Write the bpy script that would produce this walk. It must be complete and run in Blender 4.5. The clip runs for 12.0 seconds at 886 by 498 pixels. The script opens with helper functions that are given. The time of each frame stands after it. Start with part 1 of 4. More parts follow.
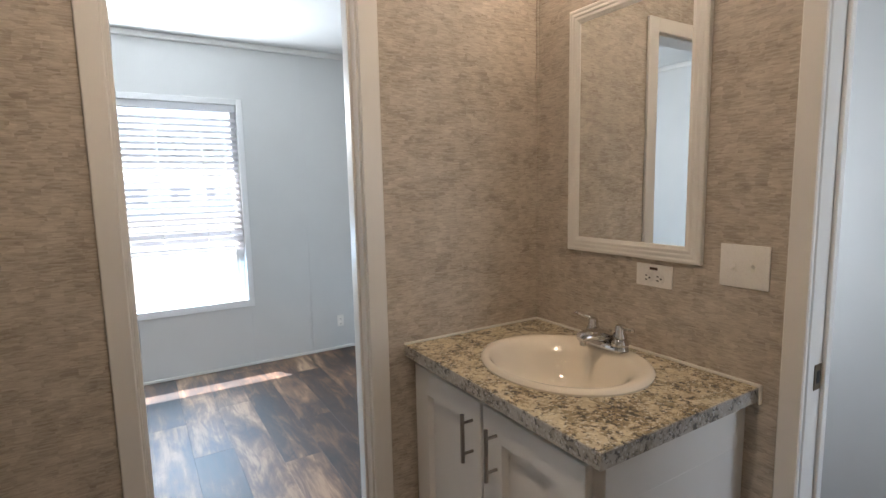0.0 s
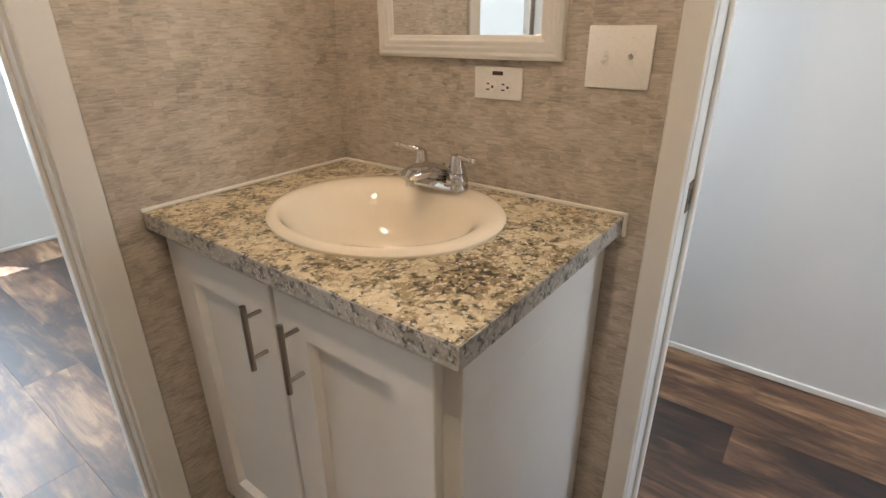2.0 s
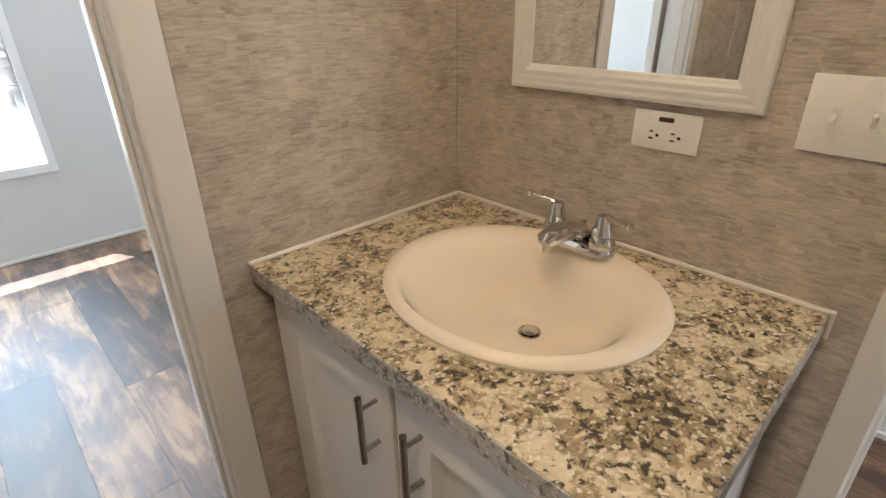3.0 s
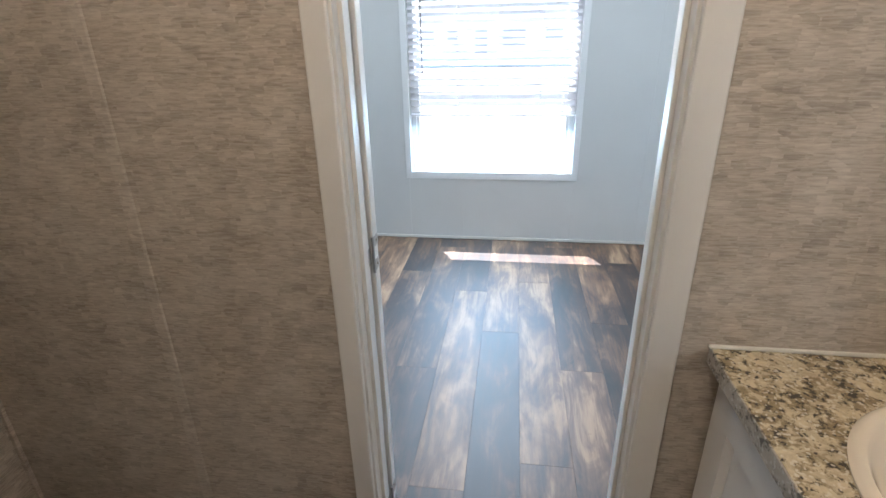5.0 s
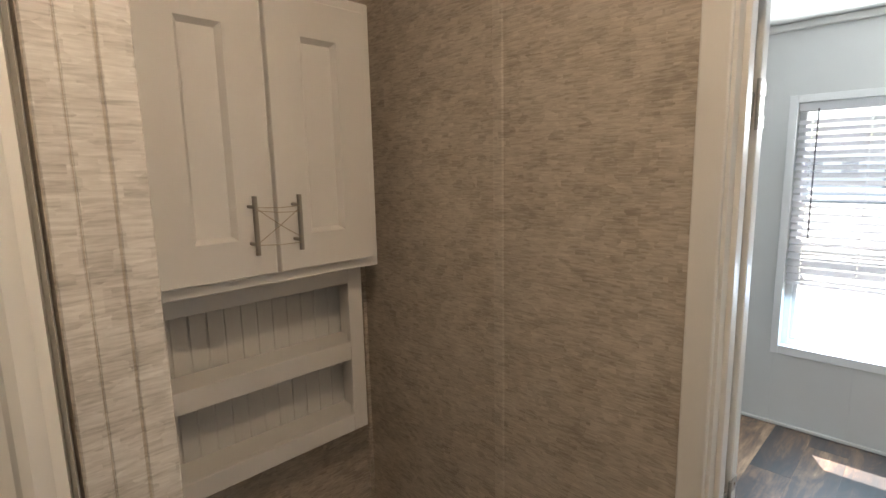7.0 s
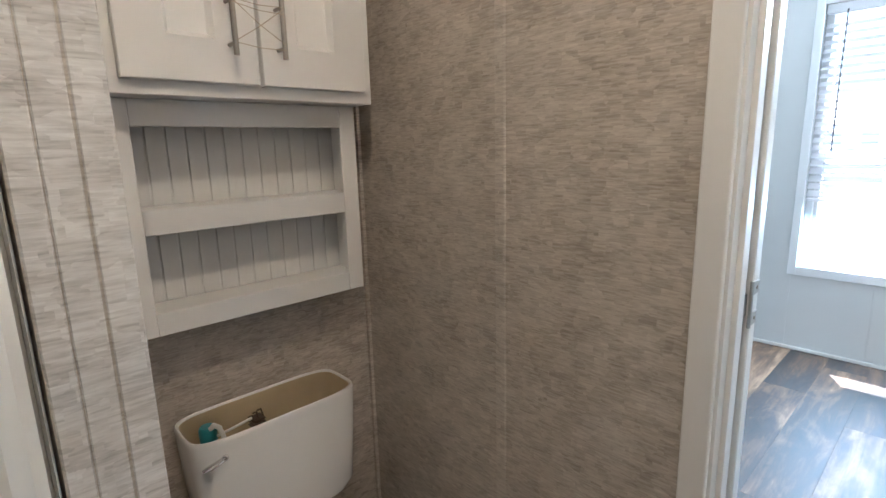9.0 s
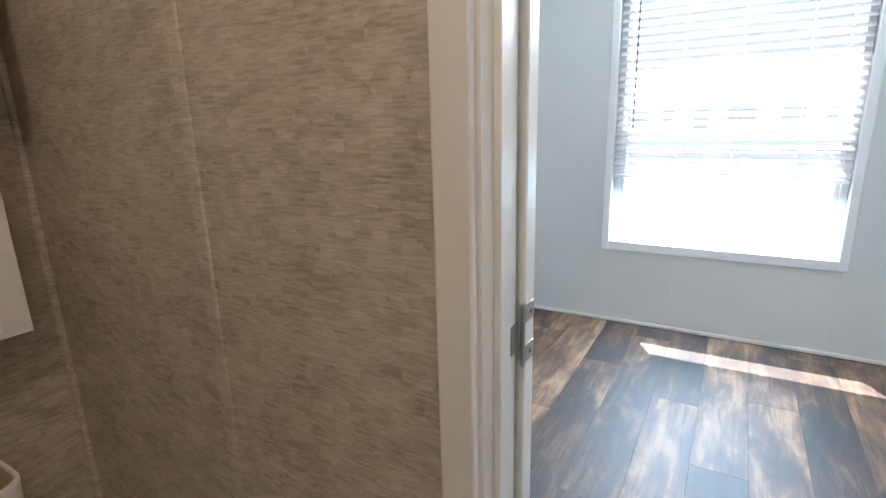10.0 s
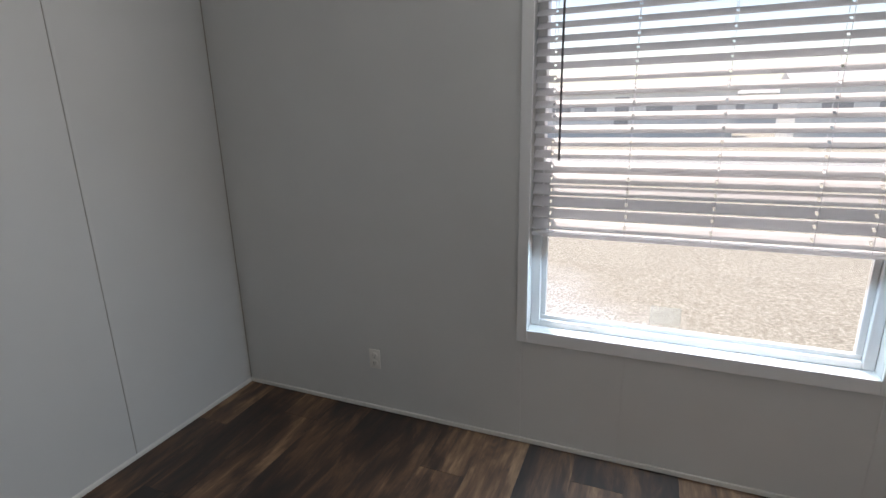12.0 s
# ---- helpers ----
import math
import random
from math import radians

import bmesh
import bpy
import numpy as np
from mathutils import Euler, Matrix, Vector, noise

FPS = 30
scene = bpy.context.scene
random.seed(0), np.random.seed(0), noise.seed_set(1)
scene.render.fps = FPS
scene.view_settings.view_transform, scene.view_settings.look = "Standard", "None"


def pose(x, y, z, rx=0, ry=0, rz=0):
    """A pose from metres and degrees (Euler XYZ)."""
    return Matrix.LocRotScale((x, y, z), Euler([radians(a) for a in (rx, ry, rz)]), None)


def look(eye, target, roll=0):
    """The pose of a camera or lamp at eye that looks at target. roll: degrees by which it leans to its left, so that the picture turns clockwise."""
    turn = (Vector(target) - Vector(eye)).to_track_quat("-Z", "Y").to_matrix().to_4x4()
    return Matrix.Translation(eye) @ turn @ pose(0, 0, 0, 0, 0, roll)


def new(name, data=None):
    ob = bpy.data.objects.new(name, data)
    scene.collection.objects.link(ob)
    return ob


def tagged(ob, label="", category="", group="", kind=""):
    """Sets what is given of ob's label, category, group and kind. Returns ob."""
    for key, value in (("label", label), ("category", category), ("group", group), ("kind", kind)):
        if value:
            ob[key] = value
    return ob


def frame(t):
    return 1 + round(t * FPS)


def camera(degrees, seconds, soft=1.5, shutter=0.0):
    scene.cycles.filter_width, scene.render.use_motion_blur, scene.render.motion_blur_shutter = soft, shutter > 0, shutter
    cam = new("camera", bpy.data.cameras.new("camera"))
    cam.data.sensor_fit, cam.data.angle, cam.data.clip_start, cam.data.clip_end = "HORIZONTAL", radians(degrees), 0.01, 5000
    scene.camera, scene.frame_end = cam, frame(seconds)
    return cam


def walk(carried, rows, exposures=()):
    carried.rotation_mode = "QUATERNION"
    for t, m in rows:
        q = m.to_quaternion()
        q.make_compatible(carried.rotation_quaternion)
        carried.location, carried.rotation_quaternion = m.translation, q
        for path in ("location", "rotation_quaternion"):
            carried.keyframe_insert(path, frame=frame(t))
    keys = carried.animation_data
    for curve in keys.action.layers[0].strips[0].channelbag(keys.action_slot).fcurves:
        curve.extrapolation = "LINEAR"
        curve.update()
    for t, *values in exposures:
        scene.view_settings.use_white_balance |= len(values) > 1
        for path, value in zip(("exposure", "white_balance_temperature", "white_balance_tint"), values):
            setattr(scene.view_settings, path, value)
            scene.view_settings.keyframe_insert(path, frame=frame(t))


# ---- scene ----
cam = camera(82.4, 12.0)
PATH = [
    (0, (0.457, 0.172, 1.403), (1.488, 1.868, 1.158), -1.2),
    (0.5, (0.489, 0.218, 1.343), (1.752, 1.714, 0.933), -1.2),
    (1, (0.57, 0.288, 1.279), (1.965, 1.601, 0.704), -0.8),
    (1.5, (0.664, 0.363, 1.223), (2.113, 1.541, 0.507), -0.5),
    (2, (0.764, 0.499, 1.243), (2.216, 1.616, 0.441), -0.4),
    (2.5, (0.824, 0.672, 1.314), (2.228, 1.832, 0.488), -0.3),
    (2.7, (0.846, 0.717, 1.323), (2.199, 1.923, 0.477), -0.5),
    (4.3, (0.819, 0.745, 1.43), (1.193, 2.51, 0.568), -1.1),
    (4.5, (0.8, 0.713, 1.44), (0.984, 2.518, 0.598), -1.1),
    (5, (0.757, 0.655, 1.501), (0.496, 2.477, 0.717), -1.2),
    (5.5, (0.754, 0.636, 1.591), (0.091, 2.398, 0.915), -1.6),
    (6, (0.752, 0.632, 1.65), (-0.239, 2.286, 1.12), -1.7),
    (6.5, (0.732, 0.644, 1.705), (-0.508, 2.162, 1.311), -1.4),
    (6.7, (0.716, 0.645, 1.721), (-0.6, 2.11, 1.373), -1.3),
    (8.3, (0.689, 0.656, 1.444), (-0.843, 1.904, 1.137), -1.2),
    (8.5, (0.694, 0.652, 1.399), (-0.826, 1.91, 1.071), -1.3),
    (9, (0.699, 0.682, 1.328), (-0.721, 2.033, 0.929), -1.5),
    (9.5, (0.671, 0.852, 1.303), (-0.563, 2.36, 0.851), -1.7),
    (10, (0.672, 1.105, 1.312), (-0.305, 2.779, 0.821), -1.5),
    (10.2, (0.670, 1.255, 1.312), (-0.195, 2.985, 0.812), -1.7),
    (10.4, (0.682, 1.378, 1.343), (-0.090, 3.150, 0.833), -1.7),
    (10.5, (0.690, 1.429, 1.362), (-0.041, 3.219, 0.850), -1.7),
    (11, (0.57, 1.747, 1.36), (0.049, 3.609, 0.85), -1.0),
    (11.5, (0.482, 2.136, 1.394), (-0.059, 3.993, 0.884), -1.1),
    (12, (0.427, 2.446, 1.432), (-0.312, 4.227, 0.9), -1.3),
]

# seconds, stops, kelvin, tint
EXPOSURES = [
    (0.0, 1.98, 6250, 16),
    (0.5, 2.05, 6650, 18),
    (1.0, 2.17, 6650, 18),
    (1.5, 2.5, 6600, 17),
    (2.5, 2.56, 6650, 15),
    (4.5, 2.15, 5850, 13),
    (5.5, 2.35, 6100, 13),
    (6.5, 1.75, 6850, 15),
    (8.5, 2.46, 5550, 11),
    (9.5, 2.6, 5650, 11),
    (10.0, 2.28, 6100, 13),
    (10.5, 2.06, 6900, 17),
    (11.0, 1.66, 7150, 19),
    (11.5, 1.25, 7250, 21),
    (12.0, 0.64, 7050, 21),
]
walk(cam, [(t, look(eye, target, roll)) for t, eye, target, roll in PATH], EXPOSURES)

# ---- world, sun, lamps ----
SUN_WAY = Vector((0.275, -0.487, -1.0)).normalized()
sky_world = bpy.data.worlds.new("sky")
scene.world = sky_world
sky_world.use_nodes = True
wn = sky_world.node_tree
sky = wn.nodes.new("ShaderNodeTexSky")
sky.sky_type, sky.sun_disc = "NISHITA", False
sky.sun_elevation = math.asin(-SUN_WAY.z)
sky.sun_rotation = math.atan2(-SUN_WAY.x, -SUN_WAY.y)
wn.nodes["Background"].inputs["Strength"].default_value = 0.15
wn.links.new(sky.outputs[0], wn.nodes["Background"].inputs["Color"])

sun = new("sun", bpy.data.lights.new("sun", "SUN"))
sun.data.energy, sun.data.angle, sun.data.color = 5.0, radians(0.42), (1.0, 0.96, 0.9)
sun.matrix_world = look((0, 8, 14), Vector((0, 8, 14)) + SUN_WAY)


def area_lamp(name, eye, target, w, h, watts, colour):
    lamp = new(name, bpy.data.lights.new(name, "AREA"))
    lamp.data.shape, lamp.data.size, lamp.data.size_y = "RECTANGLE", w, h
    lamp.data.energy, lamp.data.color = watts, colour
    lamp.matrix_world = look(eye, target)
    return lamp


SKY_BLUE = (0.88, 0.98, 1.0)
# Strip lamp added at the window head, filling in for weak sky light.
area_lamp("bedroom_window_fill", (0.592, 4.356, 2.022), (0.592, 3.356, 1.92), 1.16, 0.045, 14.5, SKY_BLUE)
# Thin lamp added under the blind to lay a blue sheen on the floor.
area_lamp("lower_window_fill", (0.592, 4.364, 0.928), (0.592, 3.664, 0.228), 0.95, 0.02, 6.5, (0.50, 0.78, 1.0))
# Unseen fill lamp added in the hall's north end to brighten its wall.
area_lamp("hall_north_fill", (2.42, 1.675, 1.35), (2.36, 0.675, 1.28), 0.42, 0.75, 2.0, SKY_BLUE)
# Second added fill lamp, unseen; lights the vanity's side through the doorway.
area_lamp("hall_south_fill", (2.32, -1.53, 1.4), (2.45, 0.5, 1.3), 0.8, 1.2, 3.4, SKY_BLUE)


# ---- materials ----
def node_material(name):
    m = bpy.data.materials.new(name)
    m.use_nodes = True
    return m, m.node_tree, m.node_tree.nodes["Principled BSDF"]


def ramp(nt, source, stops):
    r = nt.nodes.new("ShaderNodeValToRGB")
    el = r.color_ramp.elements
    while len(el) < len(stops):
        el.new(0.5)
    for e, (p, c) in zip(el, stops):
        e.position, e.color = p, (*c, 1)
    nt.links.new(source, r.inputs["Fac"])
    return r.outputs["Color"]


def position(nt, scale=(1, 1, 1), jitter=False):
    g = nt.nodes.new("ShaderNodeNewGeometry")
    mp = nt.nodes.new("ShaderNodeMapping")
    mp.inputs["Scale"].default_value = scale
    nt.links.new(g.outputs["Position"], mp.inputs["Vector"])
    if jitter:
        oi = nt.nodes.new("ShaderNodeObjectInfo")
        mul = nt.nodes.new("ShaderNodeVectorMath")
        mul.operation = "SCALE"
        mul.inputs[0].default_value = (37.0, 53.0, 19.0)
        nt.links.new(oi.outputs["Random"], mul.inputs["Scale"])
        nt.links.new(mul.outputs["Vector"], mp.inputs["Location"])
    return mp.outputs["Vector"]


def noise_tex(nt, vec, scale, detail=3.0, rough=0.5, distortion=0.0):
    n = nt.nodes.new("ShaderNodeTexNoise")
    n.inputs["Scale"].default_value, n.inputs["Detail"].default_value = scale, detail
    n.inputs["Roughness"].default_value, n.inputs["Distortion"].default_value = rough, distortion
    nt.links.new(vec, n.inputs["Vector"])
    return n.outputs["Fac"]


def maths(nt, op, a, b):
    n = nt.nodes.new("ShaderNodeMath")
    n.operation = op
    for socket, v in zip(n.inputs, (a, b)):
        if isinstance(v, (int, float)):
            socket.default_value = v
        else:
            nt.links.new(v, socket)
    return n.outputs[0]


def mix(nt, fac, a, b, mode="MIX"):
    n = nt.nodes.new("ShaderNodeMix")
    n.data_type, n.blend_type = "RGBA", mode
    for socket, v in ((n.inputs[0], fac), (n.inputs[6], a), (n.inputs[7], b)):
        if isinstance(v, (int, float)):
            socket.default_value = v
        elif isinstance(v, tuple):
            socket.default_value = (*v, 1)
        else:
            nt.links.new(v, socket)
    return n.outputs[2]


def bump(nt, bsdf, height, strength, distance):
    b = nt.nodes.new("ShaderNodeBump")
    b.inputs["Strength"].default_value, b.inputs["Distance"].default_value = strength, distance
    nt.links.new(height, b.inputs["Height"])
    nt.links.new(b.outputs["Normal"], bsdf.inputs["Normal"])


def paint(name, colour, rough=0.4, amount=0.05, grain=180.0, relief=0.15, metal=0.0):
    """Painted or moulded surface with faint blotches and a fine grain."""
    m, nt, p = node_material(name)
    blot = noise_tex(nt, position(nt), 3.5, 4.0)
    dark = tuple(c * (1 - 2 * amount) for c in colour)
    nt.links.new(ramp(nt, blot, [(0.3, dark), (0.7, colour)]), p.inputs["Base Color"])
    p.inputs["Roughness"].default_value, p.inputs["Metallic"].default_value = rough, metal
    bump(nt, p, noise_tex(nt, position(nt), grain, 2.0), relief, 0.001)
    return m


def wallpaper(name, low, mid, high):
    """Vinyl wall panel printed with short horizontal strokes that break off in small blocks."""
    m, nt, p = node_material(name)
    def cells(scale):
        v = nt.nodes.new("ShaderNodeTexVoronoi")
        v.distance, v.inputs["Scale"].default_value = "CHEBYCHEV", 1.0
        nt.links.new(position(nt, scale), v.inputs["Vector"])
        return v.outputs["Color"]
    def shifted(scale, cell, amount):
        mul = nt.nodes.new("ShaderNodeVectorMath")
        mul.operation = "MULTIPLY_ADD"
        mul.inputs[1].default_value = (amount, amount, amount)
        nt.links.new(cell, mul.inputs[0])
        nt.links.new(position(nt, scale), mul.inputs[2])
        return mul.outputs["Vector"]
    small, block = cells((34, 34, 58)), cells((10, 10, 14))
    stroke = noise_tex(nt, shifted((20, 20, 170), small, 9.0), 1.0, 4.0, 0.62, 0.5)
    fine = noise_tex(nt, shifted((26, 26, 330), block, 7.0), 1.0, 1.0, 0.5)
    big = noise_tex(nt, position(nt, (11, 11, 15)), 1.0, 4.0, 0.6)
    tone = nt.nodes.new("ShaderNodeSeparateColor")
    nt.links.new(small, tone.inputs["Color"])
    wide = nt.nodes.new("ShaderNodeSeparateColor")
    nt.links.new(block, wide.inputs["Color"])
    t = maths(nt, "ADD", maths(nt, "MULTIPLY", stroke, 0.70), maths(nt, "MULTIPLY", fine, 0.30))
    t = maths(nt, "ADD", t, maths(nt, "MULTIPLY", maths(nt, "SUBTRACT", tone.outputs[0], 0.5), 0.13))
    t = maths(nt, "ADD", t, maths(nt, "MULTIPLY", maths(nt, "SUBTRACT", wide.outputs[1], 0.5), 0.06))
    t = maths(nt, "ADD", t, maths(nt, "MULTIPLY", maths(nt, "SUBTRACT", big, 0.5), 0.42))
    col = ramp(nt, t, [(0.29, low), (0.50, mid), (0.72, high)])
    nt.links.new(col, p.inputs["Base Color"])
    p.inputs["Roughness"].default_value = 0.6
    bump(nt, p, t, 0.35, 0.0015)
    return m


def plank_vinyl(name):
    m, nt, p = node_material(name)
    oi = nt.nodes.new("ShaderNodeObjectInfo")
    streak = noise_tex(nt, position(nt, (42, 3.0, 1), True), 1.0, 6.0, 0.66, 0.6)
    cloud = noise_tex(nt, position(nt, (9.5, 2.6, 1), True), 1.0, 5.0, 0.6, 0.6)
    knot = noise_tex(nt, position(nt, (17, 7.0, 1), True), 1.0, 3.0, 0.55, 0.8)
    t = maths(nt, "ADD", maths(nt, "MULTIPLY", streak, 0.36), maths(nt, "MULTIPLY", cloud, 0.74))
    t = maths(nt, "SUBTRACT", t, 0.045)
    t = maths(nt, "ADD", t, maths(nt, "MULTIPLY", maths(nt, "SUBTRACT", oi.outputs["Random"], 0.5), 0.19))
    wood = ramp(nt, t, [(0.34, (0.010, 0.004, 0.0022)), (0.46, (0.036, 0.0155, 0.0078)), (0.57, (0.122, 0.058, 0.027)), (0.70, (0.31, 0.182, 0.098))])
    dark = ramp(nt, knot, [(0.24, (0.25, 0.22, 0.2)), (0.36, (1, 1, 1))])
    nt.links.new(mix(nt, 0.8, wood, dark, "MULTIPLY"), p.inputs["Base Color"])
    rough = nt.nodes.new("ShaderNodeMapRange")
    rough.inputs[3].default_value, rough.inputs[4].default_value = 0.44, 0.62
    nt.links.new(streak, rough.inputs[0])
    nt.links.new(rough.outputs[0], p.inputs["Roughness"])
    p.inputs["Specular IOR Level"].default_value = 0.82
    bump(nt, p, streak, 0.12, 0.001)
    return m


def granite_laminate(name, base, mid, dark, pale):
    """Printed granite: cream ground, olive-brown clouds broken into ragged flecks, small near-black and pale grains."""
    m, nt, p = node_material(name)
    pos = position(nt)
    cloud = noise_tex(nt, pos, 13, 3.0, 0.6, 0.6)
    blot = noise_tex(nt, pos, 44, 5.0, 0.66, 0.7)
    fleck = noise_tex(nt, pos, 88, 4.0, 0.64, 0.5)
    veil = noise_tex(nt, pos, 30, 5.0, 0.7, 0.8)
    ground = mix(nt, ramp(nt, veil, [(0.42, (0, 0, 0)), (0.62, (1, 1, 1))]), base, tuple(0.55 * b + 0.45 * q for b, q in zip(base, mid)))
    t = maths(nt, "ADD", maths(nt, "MULTIPLY", blot, 0.62), maths(nt, "MULTIPLY", cloud, 0.38))
    with_mid = mix(nt, ramp(nt, t, [(0.475, (0, 0, 0)), (0.53, (0.9, 0.9, 0.9))]), ground, mid)
    u = maths(nt, "ADD", maths(nt, "MULTIPLY", fleck, 0.55), maths(nt, "MULTIPLY", t, 0.45))
    with_dark = mix(nt, ramp(nt, u, [(0.53, (0, 0, 0)), (0.565, (1, 1, 1))]), with_mid, dark)
    v = nt.nodes.new("ShaderNodeTexVoronoi")
    v.inputs["Scale"].default_value = 210
    nt.links.new(pos, v.inputs["Vector"])
    sep = nt.nodes.new("ShaderNodeSeparateColor")
    nt.links.new(v.outputs["Color"], sep.inputs["Color"])
    speck = ramp(nt, sep.outputs[0], [(0.86, (0, 0, 0)), (0.90, (0.8, 0.8, 0.8))])
    nt.links.new(mix(nt, speck, with_dark, pale), p.inputs["Base Color"])
    p.inputs["Roughness"].default_value = 0.33
    bump(nt, p, fleck, 0.04, 0.001)
    return m


def plain(name, colour, rough=0.3, metal=0.0, grain=400.0, relief=0.05):
    m, nt, p = node_material(name)
    p.inputs["Base Color"].default_value = (*colour, 1)
    p.inputs["Metallic"].default_value = metal
    n = noise_tex(nt, position(nt), grain, 2.0)
    mr = nt.nodes.new("ShaderNodeMapRange")
    mr.inputs[3].default_value, mr.inputs[4].default_value = rough * 0.85, rough * 1.15
    nt.links.new(n, mr.inputs[0])
    nt.links.new(mr.outputs[0], p.inputs["Roughness"])
    if relief:
        bump(nt, p, n, relief, 0.0005)
    return m


def slat_vinyl(name):
    """White vinyl that lets a little daylight through."""
    m, nt, p = node_material(name)
    nt.links.new(ramp(nt, noise_tex(nt, position(nt), 30, 3.0), [(0.3, (0.86, 0.86, 0.87)), (0.7, (0.90, 0.90, 0.91))]), p.inputs["Base Color"])
    p.inputs["Roughness"].default_value = 0.42
    thin = nt.nodes.new("ShaderNodeBsdfTranslucent")
    thin.inputs["Color"].default_value = (0.90, 0.90, 0.92, 1)
    both = nt.nodes.new("ShaderNodeMixShader")
    both.inputs[0].default_value = 0.48
    nt.links.new(p.outputs[0], both.inputs[1])
    nt.links.new(thin.outputs[0], both.inputs[2])
    nt.links.new(both.outputs[0], nt.nodes["Material Output"].inputs["Surface"])
    return m


WALLPAPER = wallpaper("taupe_wallpaper", (0.30, 0.257, 0.207), (0.465, 0.408, 0.338), (0.61, 0.545, 0.465))
SEAM_STRIP = wallpaper("taupe_wallpaper_strip", (0.34, 0.295, 0.245), (0.51, 0.455, 0.385), (0.66, 0.60, 0.52))
WALL_STRIP = wallpaper("pale_wallpaper_strip", (0.36, 0.335, 0.30), (0.58, 0.55, 0.51), (0.74, 0.72, 0.68))
PANEL = paint("pale_grey_wall_panel", (0.64, 0.64, 0.63), 0.55, 0.02, 260, 0.2)
CEILING = paint("white_ceiling_paint", (0.82, 0.82, 0.81), 0.8, 0.02, 120, 0.5)
TRIM = paint("white_trim_paint", (0.76, 0.745, 0.71), 0.35, 0.03, 90, 0.08)
CABINET = paint("white_cabinet_paint", (0.78, 0.765, 0.735), 0.38, 0.025, 120, 0.08)
BEAD = paint("pale_grey_beadboard", (0.68, 0.67, 0.64), 0.5, 0.04, 120, 0.1)
PLANK = plank_vinyl("brown_vinyl_plank")
SUBFLOOR = paint("dark_subfloor", (0.02, 0.015, 0.01), 0.8, 0.1, 60, 0.2)
COUNTER = granite_laminate("tan_granite_laminate", (0.68, 0.60, 0.43), (0.27, 0.205, 0.11), (0.045, 0.036, 0.025), (0.74, 0.70, 0.60))
COUNTER_EDGE = granite_laminate("grey_granite_laminate_edge", (0.47, 0.45, 0.41), (0.31, 0.285, 0.24), (0.10, 0.095, 0.09), (0.56, 0.56, 0.55))
PORCELAIN = plain("bisque_porcelain", (0.80, 0.725, 0.60), 0.08, 0.0, 60, 0.02)
TOILET_WHITE = plain("white_vitreous_china", (0.80, 0.78, 0.74), 0.12, 0.0, 60, 0.02)
TANK_INSIDE = paint("tan_tank_inside", (0.55, 0.44, 0.27), 0.45, 0.12, 40, 0.1)
CHROME = plain("polished_chrome", (0.62, 0.61, 0.60), 0.045, 1.0, 60, 0.0)
NICKEL = plain("brushed_nickel", (0.40, 0.37, 0.33), 0.32, 1.0, 500, 0.05)
STEEL = plain("worn_hinge_steel", (0.42, 0.41, 0.39), 0.35, 1.0, 300, 0.1)
BRONZE = plain("dull_brass_plate", (0.20, 0.16, 0.11), 0.4, 1.0, 300, 0.1)
PLASTIC = plain("white_plastic", (0.80, 0.78, 0.74), 0.28, 0.0, 300, 0.02)
# Near-black: stands for the shade in slots and holes; also the toe kick.
BLACK = plain("black_recess", (0.012, 0.011, 0.01), 0.6)
TEAL = plain("teal_valve_plastic", (0.03, 0.22, 0.25), 0.4)
RUBBER = plain("brown_rubber", (0.07, 0.04, 0.025), 0.6)
CAULK = plain("white_caulk", (0.78, 0.76, 0.70), 0.45, 0.0, 120, 0.2)
JOINT = plain("grey_brown_joint", (0.32, 0.29, 0.25), 0.7)
TWINE = plain("pale_twine", (0.45, 0.38, 0.29), 0.8)
SLAT = slat_vinyl("white_blind_slat")
WAND = plain("grey_blind_wand", (0.10, 0.10, 0.11), 0.3)
VINYL = paint("white_window_vinyl", (0.80, 0.80, 0.80), 0.35, 0.02, 120, 0.05)
GELCOAT = plain("glossy_white_gelcoat", (0.78, 0.765, 0.72), 0.14, 0.0, 12, 0.06)
MIRROR = plain("mirror_silver", (0.90, 0.91, 0.90), 0.015, 1.0, 30, 0.0)
REGISTER = paint("cream_register_metal", (0.62, 0.58, 0.50), 0.4, 0.05, 120, 0.05)


def clear_glass():
    """Thin flat pane: clear, with a reflection that grows at a slant."""
    m, nt, p = node_material("clear_window_glass")
    clear = nt.nodes.new("ShaderNodeBsdfTransparent")
    clear.inputs["Color"].default_value = (0.95, 0.97, 0.96, 1)
    gloss = nt.nodes.new("ShaderNodeBsdfGlossy")
    gloss.inputs["Roughness"].default_value = 0.01
    fres = nt.nodes.new("ShaderNodeFresnel")
    fres.inputs["IOR"].default_value = 1.45
    both = nt.nodes.new("ShaderNodeMixShader")
    nt.links.new(fres.outputs[0], both.inputs[0])
    nt.links.new(clear.outputs[0], both.inputs[1])
    nt.links.new(gloss.outputs[0], both.inputs[2])
    nt.links.new(both.outputs[0], nt.nodes["Material Output"].inputs["Surface"])
    return m


GLASS = clear_glass()


